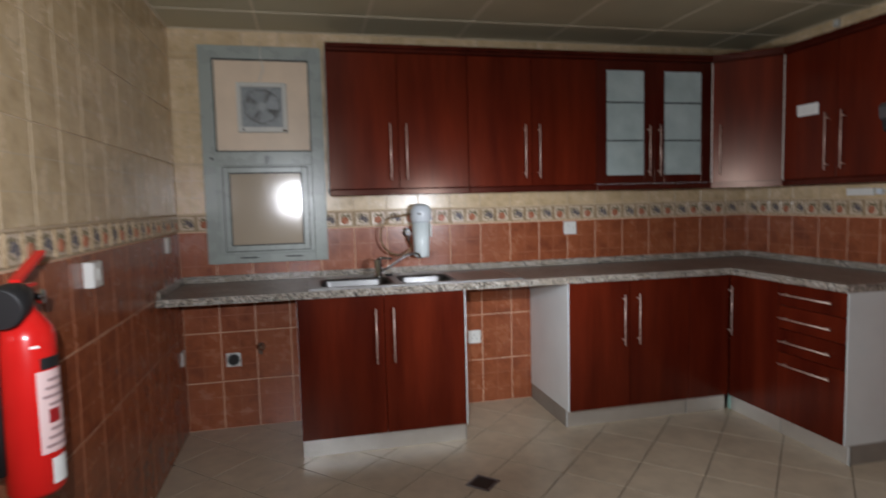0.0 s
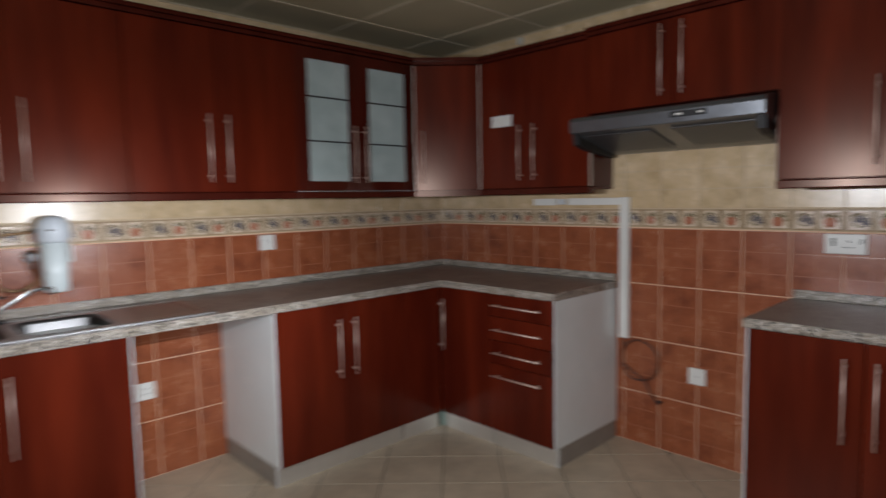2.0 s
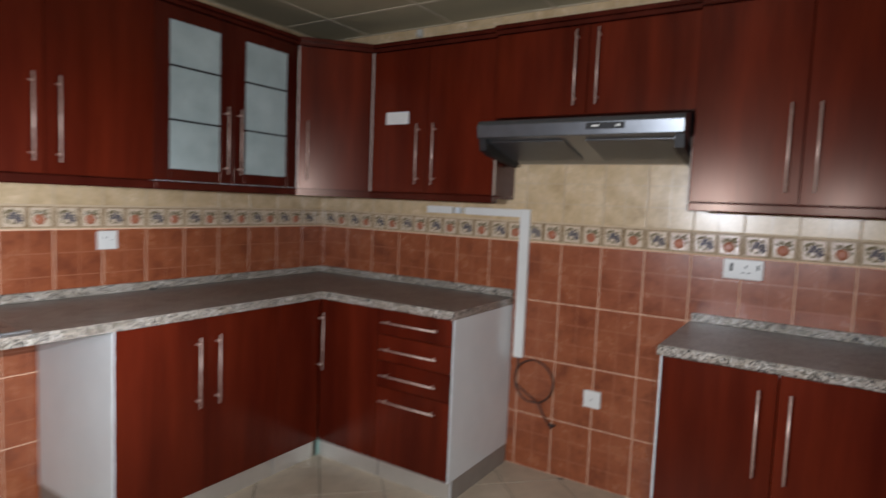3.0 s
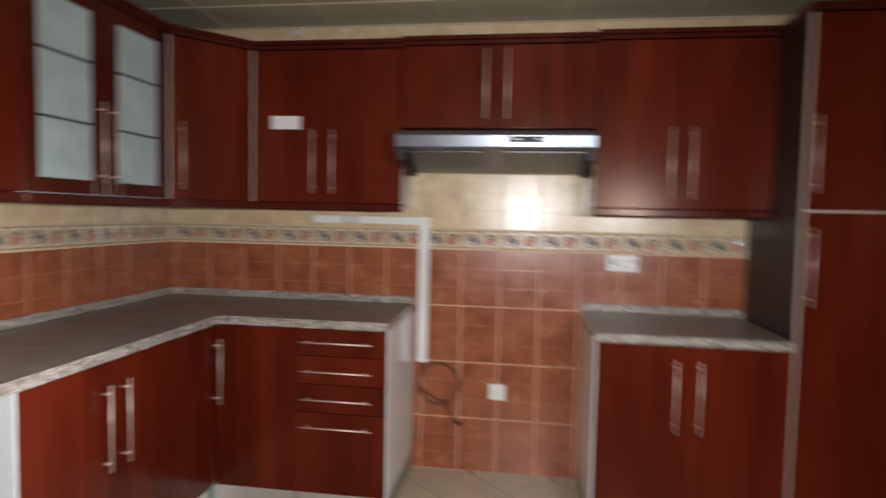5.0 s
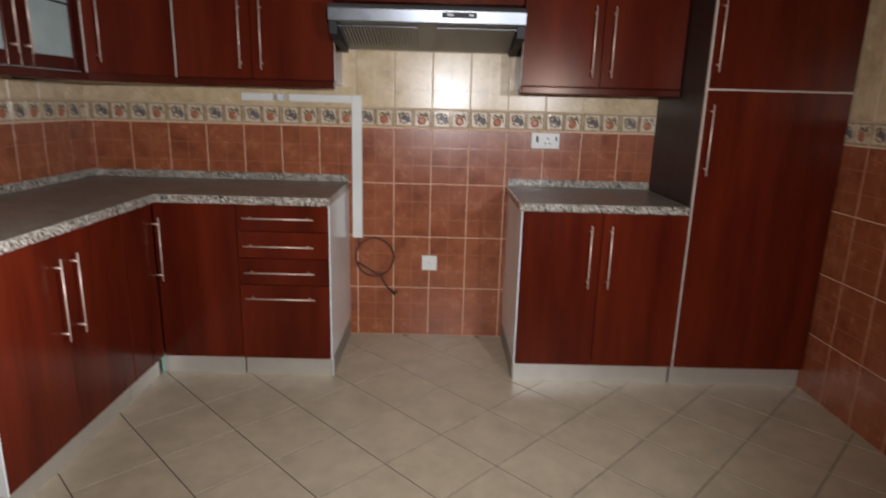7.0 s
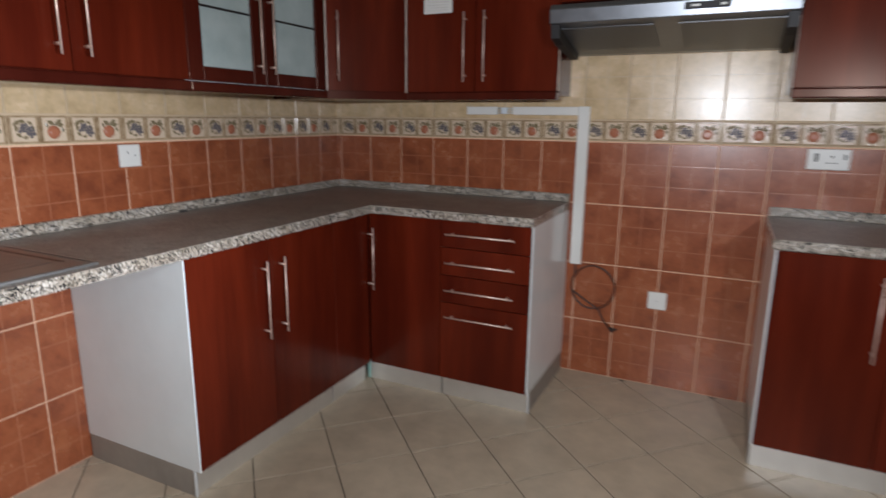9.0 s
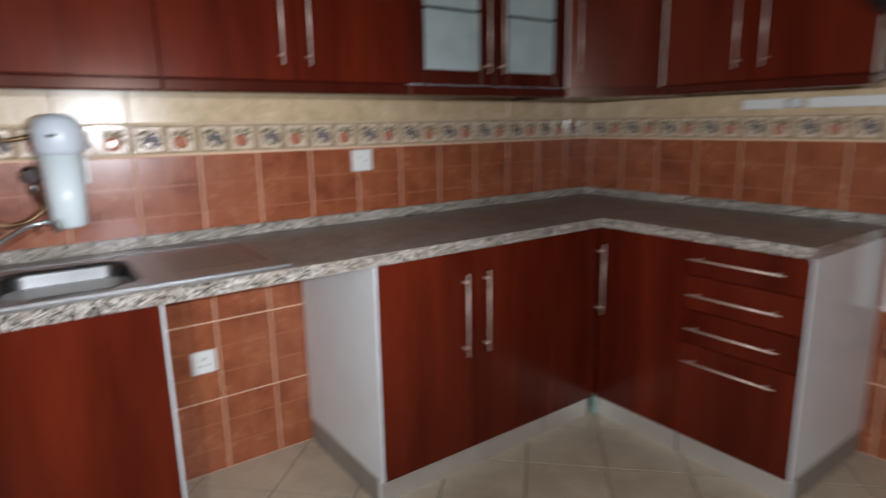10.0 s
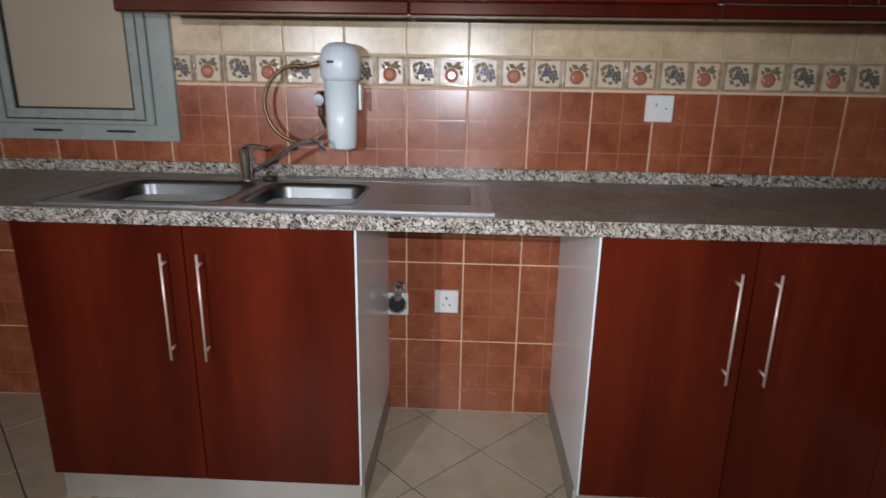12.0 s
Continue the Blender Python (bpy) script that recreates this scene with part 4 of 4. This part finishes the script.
trunk = thing("cable_trunking", (W, -1.2, 1.345), "white plastic cable trunking on tiles above the cooker gap", "trunking")
part("level_run", one(box, W - 0.022, W - 0.0035, -1.02, -0.85, 1.325, 1.365, 0, 0.002), M_PLASTIC, trunk)
part("level_run", one(box, W - 0.022, W - 0.0035, -1.439, -1.105, 1.325, 1.365, 0, 0.002), M_PLASTIC, trunk)
part("drop_run", one(box, W - 0.023, W - 0.0035, -1.495, -1.44, 0.585, 1.367, 0, 0.002), M_PLASTIC, trunk)
bm = bmesh.new()
for k, z in enumerate((1.335, 1.345, 1.355)):
    tube(bm, [(W - 0.012, -1.015, z), (W - 0.02, -1.06, z + 0.004 * (k - 1)), (W - 0.012, -1.11, z)], 0.004, 6)
part("wires", bm, M_FAN, trunk, "bare grey wires between the trunking runs")
part("connector", one(box, W - 0.032, W - 0.012, -1.075, -1.045, 1.33, 1.362, 0, 0.002), M_FILTERCAP, trunk, "clear terminal block")

cable = thing("coiled_cable", (W, -1.57, 0.45), "loose brown cable coiled against the tiles below the trunking", "cable")
pts = [(W - 0.012, -1.468, 0.60), (W - 0.02, -1.47, 0.57)]
for a in range(150, 560, 15):
    pts.append((W - 0.02 - 0.01 * (a % 90) / 90, -1.565 + 0.108 * math.cos(radians(a)) * -1, 0.475 + 0.112 * math.sin(radians(a))))
pts += [(W - 0.02, -1.60, 0.36), (W - 0.022, -1.63, 0.305), (W - 0.025, -1.665, 0.268)]
part("cord", one(tube, pts, 0.0048, 7), M_BROWNCABLE, cable)
bm = bmesh.new()
for s in (-0.01, 0.0, 0.01):
    tube(bm, [(W - 0.025, -1.66, 0.272), (W - 0.028, -1.69 - s, 0.262 + s)], 0.004, 6)
part("bare_end", bm, M_BLACK, cable, "taped dark cable end")

lab = thing("paper_label", (W - UE - 0.002, -0.787, 1.83), "blank white paper label on the cherry cabinet door", "label")
part("paper", one(box, W - UE - 0.0012, W - UE - 0.0002, -0.862, -0.711, 1.797, 1.863), M_PAPER, lab)
bm = bmesh.new()
for k in range(4):
    box(bm, W - UE - 0.0016, W - UE - 0.0013, -0.84, -0.735 - 0.01 * (k % 2), 1.81 + k * 0.012, 1.8125 + k * 0.012)
part("print", bm, M_FAN, lab, "faint unreadable print")

clip = thing("ceiling_clip", (W, -0.75, 2.32), "small cream plastic clip on the wall above the cabinets", "clip")
part("clip_body", one(box, W - 0.030, W - 0.0038, -0.768, -0.734, 2.322, 2.362, 0, 0.003), M_FAN, clip)
part("clip_lip", one(box, W - 0.040, W - 0.0302, -0.762, -0.740, 2.326, 2.334, 0, 0.002), M_FAN, clip)
blob = bmesh.new()
for dx, dy, rr in ((0, 0, 0.012), (0.014, -0.002, 0.009), (-0.012, -0.001, 0.007)):
    tube(blob, [(2.688 + dx, -0.030 + dy, CT + 0.0005), (2.688 + dx, -0.030 + dy, CT + 0.004), (2.688 + dx, -0.030 + dy, CT + 0.007)], [rr, rr * 0.85, rr * 0.4], 12)
solo("sealant_smear", blob, M_BLACK, (2.688, -0.03, CT), "dark dried sealant smear on the worktop against the upstand", "sealant")

# floor drain
dr = thing("floor_drain", (1.51, -1.10, 0), "dark square metal floor drain grate in the beige tiles", "floor drain")
bm = bmesh.new()
R45 = Matrix.Translation((1.51, -1.10, 0)) @ Matrix.Rotation(radians(45), 4, "Z")
for x0, x1, y0, y1 in ((-0.062, 0.062, -0.062, -0.05), (-0.062, 0.062, 0.05, 0.062), (-0.062, -0.05, -0.05, 0.05), (0.05, 0.062, -0.05, 0.05)):
    box(bm, x0, x1, y0, y1, 0.0005, 0.004)
bm.transform(R45)
part("drain_frame", bm, M_HOOD, dr)
bm = bmesh.new()
box(bm, -0.05, 0.05, -0.05, 0.05, -0.0005, 0.0012, 0)
for k in range(7):
    box(bm, -0.047, 0.047, -0.045 + k * 0.0145, -0.038 + k * 0.0145, 0.0012, 0.003, 0)
bm.transform(R45)
part("grate", bm, mat("rusty_grate", (0.05, 0.035, 0.028), 0.6, 0.4), dr)

# ---- fire extinguisher ----
EX, EY, ER = 0.104, -2.21, 0.059
ext = thing("fire_extinguisher", (0, EY, 0.70), "red fire extinguisher with black hose hung on the tiled wall", "fire extinguisher")
part("cylinder", one(tube, [(EX, EY, 0.70), (EX, EY, 0.712), (EX, EY, 1.065), (EX, EY, 1.088), (EX, EY, 1.108), (EX, EY, 1.125), (EX, EY, 1.145)], [ER - 0.008, ER, ER, ER - 0.006, ER - 0.020, 0.026, 0.019], 32), M_REDPAINT, ext)
bm = bmesh.new()
tube(bm, [(EX, EY, 1.135), (EX, EY, 1.175)], 0.018, 14)
tube(bm, [(EX, EY, 1.155), (EX + 0.03, EY + 0.005, 1.155)], 0.011, 10)
part("valve", bm, M_CHROME, ext, "chrome valve head")
bm = bmesh.new()
box(bm, EX - 0.012, EX + 0.012, EY - 0.03, EY + 0.05, 1.176, 1.184, 0, 0.002)
vs = [(EX - 0.011, EY - 0.03, 1.19), (EX + 0.011, EY - 0.03, 1.19), (EX + 0.011, EY + 0.11, 1.245), (EX - 0.011, EY + 0.11, 1.245)]
lo = [bm.verts.new(v) for v in vs]
hi = [bm.verts.new((v[0], v[1], v[2] + 0.01)) for v in vs]
bm.faces.new(lo)
bm.faces.new(hi)
for i in range(4):
    bm.faces.new((lo[i], lo[(i + 1) % 4], hi[(i + 1) % 4], hi[i]))
part("lever", bm, M_REDPAINT, ext, "red carrying lever")
part("gauge", one(tube, [(EX + 0.03, EY + 0.005, 1.155), (EX + 0.042, EY + 0.007, 1.155)], 0.017, 16), M_CHROME, ext, "small round gauge")
part("hose", one(tube, [(EX - 0.01, EY - 0.02, 1.155), (EX - 0.01, EY - 0.07, 1.165), (EX - 0.015, EY - 0.10, 1.13), (EX - 0.02, EY - 0.105, 1.05), (EX - 0.025, EY - 0.10, 0.9), (EX - 0.03, EY - 0.09, 0.78)], 0.011, 10), M_BLACK, ext, "black rubber hose")
part("horn", one(tube, [(EX + 0.006, EY - 0.015, 1.165), (EX + 0.006, EY - 0.03, 1.163), (EX + 0.004, EY - 0.06, 1.155), (EX, EY - 0.105, 1.146), (EX, EY - 0.112, 1.145)], [0.016, 0.032, 0.042, 0.047, 0.043], 26), M_BLACK, ext, "black discharge horn")
part("hook", one(box, 0.003, EX - ER + 0.002, EY - 0.02, EY + 0.02, 0.98, 1.04, 0, 0.003), M_STEEL, ext, "steel wall bracket")


def wrap(bm, a0, a1, z0, z1, r):
    n = max(2, int((a1 - a0) / 8))
    pr = None
    for k in range(n + 1):
        a = radians(a0 + (a1 - a0) * k / n)
        p = [bm.verts.new((EX + q * math.cos(a), EY + q * math.sin(a), z)) for q, z in ((r, z0), (r, z1), (r - 0.001, z1), (r - 0.001, z0))]
        if pr:
            for i in range(4):
                bm.faces.new((pr[i], pr[(i + 1) % 4], p[(i + 1) % 4], p[i]))
        pr = p


part("label", one(wrap, -55, 20, 0.80, 0.99, ER + 0.0015), M_LABEL, ext, "pink-white printed label")
part("black_band", one(wrap, -45, 22, 0.993, 1.02, ER + 0.0015), M_BLACK, ext, "black label band")
part("seal_tag", one(wrap, -62, -44, 1.045, 1.051, ER + 0.0015), M_PAPER, ext, "small white seal")
part("sticker", one(wrap, -35, 8, 0.725, 0.785, ER + 0.0015), M_PAPER, ext, "white inspection sticker")
for k in range(9):
    if k not in (3, 4):
        part("printed_line", one(wrap, -45 + (k % 3) * 6, 5 + (k % 2) * 8, 0.812 + k * 0.019, 0.819 + k * 0.019, ER + 0.0022), M_BARS, ext)
part("pictogram", one(wrap, -35, -8, 0.868, 0.90, ER + 0.0023), mat("deep_red_print", (0.30, 0.01, 0.012), 0.5), ext, "dark red square")

# ---- wall tiles ----
TT = 0.0035


def tile_mesh(w, h, material):
    bm = bmesh.new()
    e = 0.0012
    a = [bm.verts.new((x, 0, z)) for x, z in ((-w / 2, -h / 2), (w / 2, -h / 2), (w / 2, h / 2), (-w / 2, h / 2))]
    s = [bm.verts.new((v.co.x, -TT + e, v.co.z)) for v in a]
    f = [bm.verts.new((v.co.x * (1 - 2 * e / w), -TT, v.co.z * (1 - 2 * e / h))) for v in a]
    for p, q in ((a, s), (s, f)):
        for i in range(4):
            bm.faces.new((p[i], p[(i + 1) % 4], q[(i + 1) % 4], q[i]))
    bm.faces.new(f)
    return finish(bm, "tile", material)


def border_mesh(lo=-0.1, hi=0.1):
    """A border tile with two raised pictures, cut to the stretch from lo to hi of its width."""
    bm = bmesh.new()
    h = 0.092

    def cut_box(x0, x1, *rest):
        x0, x1 = max(x0, lo), min(x1, hi)
        if x1 - x0 > 0.0025:
            box(bm, x0, x1, *rest)

    box(bm, lo, hi, -0.004, 0, -h / 2, h / 2, 0, 0.001)
    for k, cx in enumerate((-0.05, 0.05)):
        s = 0.0395
        cut_box(cx - s, cx + s, -0.0048, -0.004, -s, s, 1)
        for bx in (-0.0475, -0.0435, 0.0435, 0.0475):
            cut_box(cx + bx - 0.0013, cx + bx + 0.0013, -0.0088, -0.0038, -0.042, 0.042, 0, 0.0008)
        for x0, x1, z0, z1 in ((-s - 0.005, s + 0.005, s, s + 0.005), (-s - 0.005, s + 0.005, -s - 0.005, -s), (-s - 0.005, -s, -s, s), (s, s + 0.005, -s, s)):
            cut_box(cx + x0, cx + x1, -0.0075, -0.0038, z0, z1, 0, 0.0012)
        balls = [(cx - 0.003, -0.010, 0.0235, 2)] if k else [(cx + 0.006 + 0.0105 * dx, 0.006 - 0.0098 * dz, 0.0062, 3) for dx, dz in
            ((-1, -0.9), (0.1, -1), (-1.4, 0.1), (-0.4, 0), (0.7, 0.1), (1.7, -0.2), (-0.9, 1), (0.2, 1.1), (1.3, 1), (2.2, 0.9), (0.6, 2.1), (1.6, 2), (2.5, 2.1), (1.5, 3), (-1.9, 1.2))]
        for x, z, r, mi in balls:
            if not lo + r < x < hi - r:
                continue
            rings = []
            for lat in (0, 30, 60):
                rr = r * math.cos(radians(lat))
                rings.append([bm.verts.new((x + rr * math.cos(t), -0.0046 - r * 0.35 * math.sin(radians(lat)), z + rr * math.sin(t))) for t in [math.pi * 2 * i / 10 for i in range(10)]])
            for p, q in zip(rings, rings[1:]):
                for i in range(10):
                    g = bm.faces.new((p[i], p[(i + 1) % 10], q[(i + 1) % 10], q[i]))
                    g.material_index, g.smooth = mi, True
            bm.faces.new(rings[-1]).material_index = mi
        leaves = ((0.008, 0.019, 50, 1.0), (-0.010, 0.022, 150, 1.3), (0.022, 0.014, 15, 1.2), (0.018, 0.026, 35, 1.1), (0.029, -0.002, -70, 0.9), (-0.024, 0.014, 110, 0.9)) if k else \
            ((-0.020, 0.022, 20, 1.2), (-0.004, 0.027, -15, 1.1), (-0.024, 0.004, 75, 1.0), (0.020, 0.022, -30, 0.9), (-0.018, -0.018, -40, 1.0), (0.002, -0.026, 10, 0.9), (-0.029, 0.016, 100, 0.7), (0.030, 0.006, 80, 0.6))
        for lx, lz, ang, sc in leaves:
            if not lo + 0.012 < cx + lx < hi - 0.012:
                continue
            ca, sa = math.cos(radians(ang)), math.sin(radians(ang))
            pts = [(-0.013 * sc, 0), (0, -0.0075 * sc), (0.013 * sc, 0), (0, 0.0075 * sc)]
            vs = [bm.verts.new((cx + lx + x * ca - z * sa, -0.0046, lz + x * sa + z * ca)) for x, z in pts]
            top = bm.verts.new((cx + lx, -0.0068, lz))
            for i in range(4):
                bm.faces.new((vs[i], vs[(i + 1) % 4], top)).material_index = 4
    return finish(bm, "border_tile", [M_BORDER, M_BORDER_IN, M_APPLE, M_GRAPE, M_LEAF])


CACHE = {}


def lay(wall_ob, wall, name, u0, u1, z0, z1, material, first):
    w, h = u1 - u0, z1 - z0
    if w < 0.012 or h < 0.012:
        return
    mid = (u0 + u1) / 2
    if name == "border_tile":
        turn = -1 if wall in "SW" else 1
        mid = first + 0.1
        key = (name, round(u0 - mid, 3), round(u1 - mid, 3), turn)
        if key not in CACHE:
            ends = sorted((turn * (u0 - mid), turn * (u1 - mid)))
            CACHE[key] = border_mesh(*ends)
    else:
        key = (name, round(w, 3), round(h, 3))
        if key not in CACHE:
            CACHE[key] = tile_mesh(w, h, material)
    ob = new(name, CACHE[key])
    ob.location = wpt(wall, mid, 0.0002, (z0 + z1) / 2)
    ob.rotation_euler = (0, 0, {"A": 0, "E": -math.pi / 2, "W": math.pi / 2, "S": math.pi}[wall])
    ob.parent = wall_ob


ROWS = [("tile", 0.0, 0.291, M_RED), ("tile", 0.291, 0.594, M_RED), ("tile", 0.594, 0.897, M_RED), ("tile", 0.897, 1.2, M_RED),
        ("border_tile", 1.205, 1.302, M_BORDER), ("tile", 1.305, 1.6, M_CREAM), ("tile", 1.6, 1.9, M_CREAM), ("tile", 1.9, 2.2, M_CREAM), ("tile", 2.2, H, M_CREAM)]


def tile_wall(wall_ob, wall, length, start, hole=None, start_z=0.0):
    g = 0.005
    u = start - P
    while u < length:
        for name, z0, z1, m in ROWS:
            a0, a1, b0, b1 = max(u, 0.001), min(u + P - g, length - 0.001), z0 + 0.0025, z1 - 0.0025
            if a1 <= a0:
                continue
            nm = name if name == "border_tile" else ("red_tile" if m is M_RED else "cream_tile")
            pieces = [(a0, a1, b0, b1)]
            if hole and a0 < hole[1] and a1 > hole[0] and b0 < hole[3] and b1 > hole[2]:
                h0, h1, h2, h3 = hole
                pieces = [(a0, min(a1, h0), b0, b1), (max(a0, h1), a1, b0, b1), (max(a0, h0), min(a1, h1), b0, min(b1, h2)), (max(a0, h0), min(a1, h1), max(b0, h3), b1)]
            for p in pieces:
                if p[1] > p[0] and p[3] > p[2]:
                    lay(wall_ob, wall, nm, *p, m, u)
        u += P


tile_wall(wall_north, "A", W, 0.005, WIN)
tile_wall(wall_east, "E", D, 0.032)
tile_wall(wall_west, "W", D, 0.005)
tile_wall(wall_south, "S", W, 0.04, DOOR)

# small fruit pictures on some cream tiles
for wall, u, z in (("S", 3.235, 1.915), ("S", 3.13, 1.705), ("W", 2.3, 1.95), ("W", 2.1, 1.72)):
    deco = thing("tile_picture", wpt(wall, u, 0.004, z), "small raised fruit picture on a cream wall tile", "tile decoration")
    bm = bmesh.new()
    for du, dz, r in ((-0.012, 0, 0.014), (0.012, 0.004, 0.013), (0.0, -0.016, 0.012)):
        tube(bm, [wpt(wall, u + du, 0.0036, z + dz), wpt(wall, u + du, 0.006, z + dz)], [r, r * 0.7], 12)
    part("fruit", bm, mat("brown_fruit_glaze", (0.16, 0.07, 0.03), 0.2), deco)
    bm = bmesh.new()
    tube(bm, [wpt(wall, u + 0.008, 0.0036, z + 0.024), wpt(wall, u + 0.008, 0.0055, z + 0.024)], [0.013, 0.008], 8)
    part("leaf", bm, M_LEAF, deco)

# ---- floor tiles, laid at 45 degrees ----
FP = 0.425 / math.sqrt(2)
ftw = FP - 0.005
C1, C2 = 1.67, 2.18      # lines x + y = C1 and x - y = C2


def clip_poly(poly, x0, x1, y0, y1):
    for ax, lim, sign in ((0, x0, 1), (0, x1, -1), (1, y0, 1), (1, y1, -1)):
        out = []
        for i in range(len(poly)):
            a, b = poly[i], poly[(i + 1) % len(poly)]
            ia, ib = (a[ax] - lim) * sign >= 0, (b[ax] - lim) * sign >= 0
            if ia:
                out.append(a)
            if ia != ib:
                t = (lim - a[ax]) / (b[ax] - a[ax])
                out.append((a[0] + t * (b[0] - a[0]), a[1] + t * (b[1] - a[1])))
        poly = out
        if len(poly) < 3:
            return []
    return poly


def floor_tile(poly, ox, oy):
    bm = bmesh.new()
    n = len(poly)
    lo = [bm.verts.new((x - ox, y - oy, -0.0024)) for x, y in poly]
    mi = [bm.verts.new((x - ox, y - oy, -0.0008)) for x, y in poly]
    cx, cy = sum(p[0] for p in poly) / n, sum(p[1] for p in poly) / n
    hi = []
    for x, y in poly:
        dx, dy = cx - x, cy - y
        L = math.hypot(dx, dy)
        hi.append(bm.verts.new((x + dx / L * 0.0018 - ox, y + dy / L * 0.0018 - oy, 0.0)))
    for p, q in ((lo, mi), (mi, hi)):
        for i in range(n):
            bm.faces.new((p[i], p[(i + 1) % n], q[(i + 1) % n], q[i]))
    bm.faces.new(hi)
    return finish(bm, "floor_tile", M_FLOOR)


half = ftw / math.sqrt(2)
full_mesh = floor_tile([(half, 0), (0, half), (-half, 0), (0, -half)], 0, 0)
for i in range(-16, 17):
    for j in range(-16, 17):
        s, d = C1 + (i + 0.5) * 0.425, C2 + (j + 0.5) * 0.425
        cx, cy = (s + d) / 2, (s - d) / 2
        quad = [(cx + half, cy), (cx, cy + half), (cx - half, cy), (cx, cy - half)]
        cut = clip_poly(quad, 0.002, W - 0.002, -D - 0.6, -0.004)
        if len(cut) < 3:
            continue
        inside = all(0.002 <= x <= W - 0.002 and -D - 0.6 <= y <= -0.004 for x, y in quad)
        area = abs(sum(cut[k][0] * cut[(k + 1) % len(cut)][1] - cut[(k + 1) % len(cut)][0] * cut[k][1] for k in range(len(cut)))) / 2
        if area < 0.0006:
            continue
        clean = [p for k, p in enumerate(cut) if math.hypot(p[0] - cut[k - 1][0], p[1] - cut[k - 1][1]) > 1e-5]
        ob = new("floor_tile", full_mesh if inside else floor_tile(clean, cx, cy))
        ob.location = (cx, cy, 0)
        ob.parent = floor
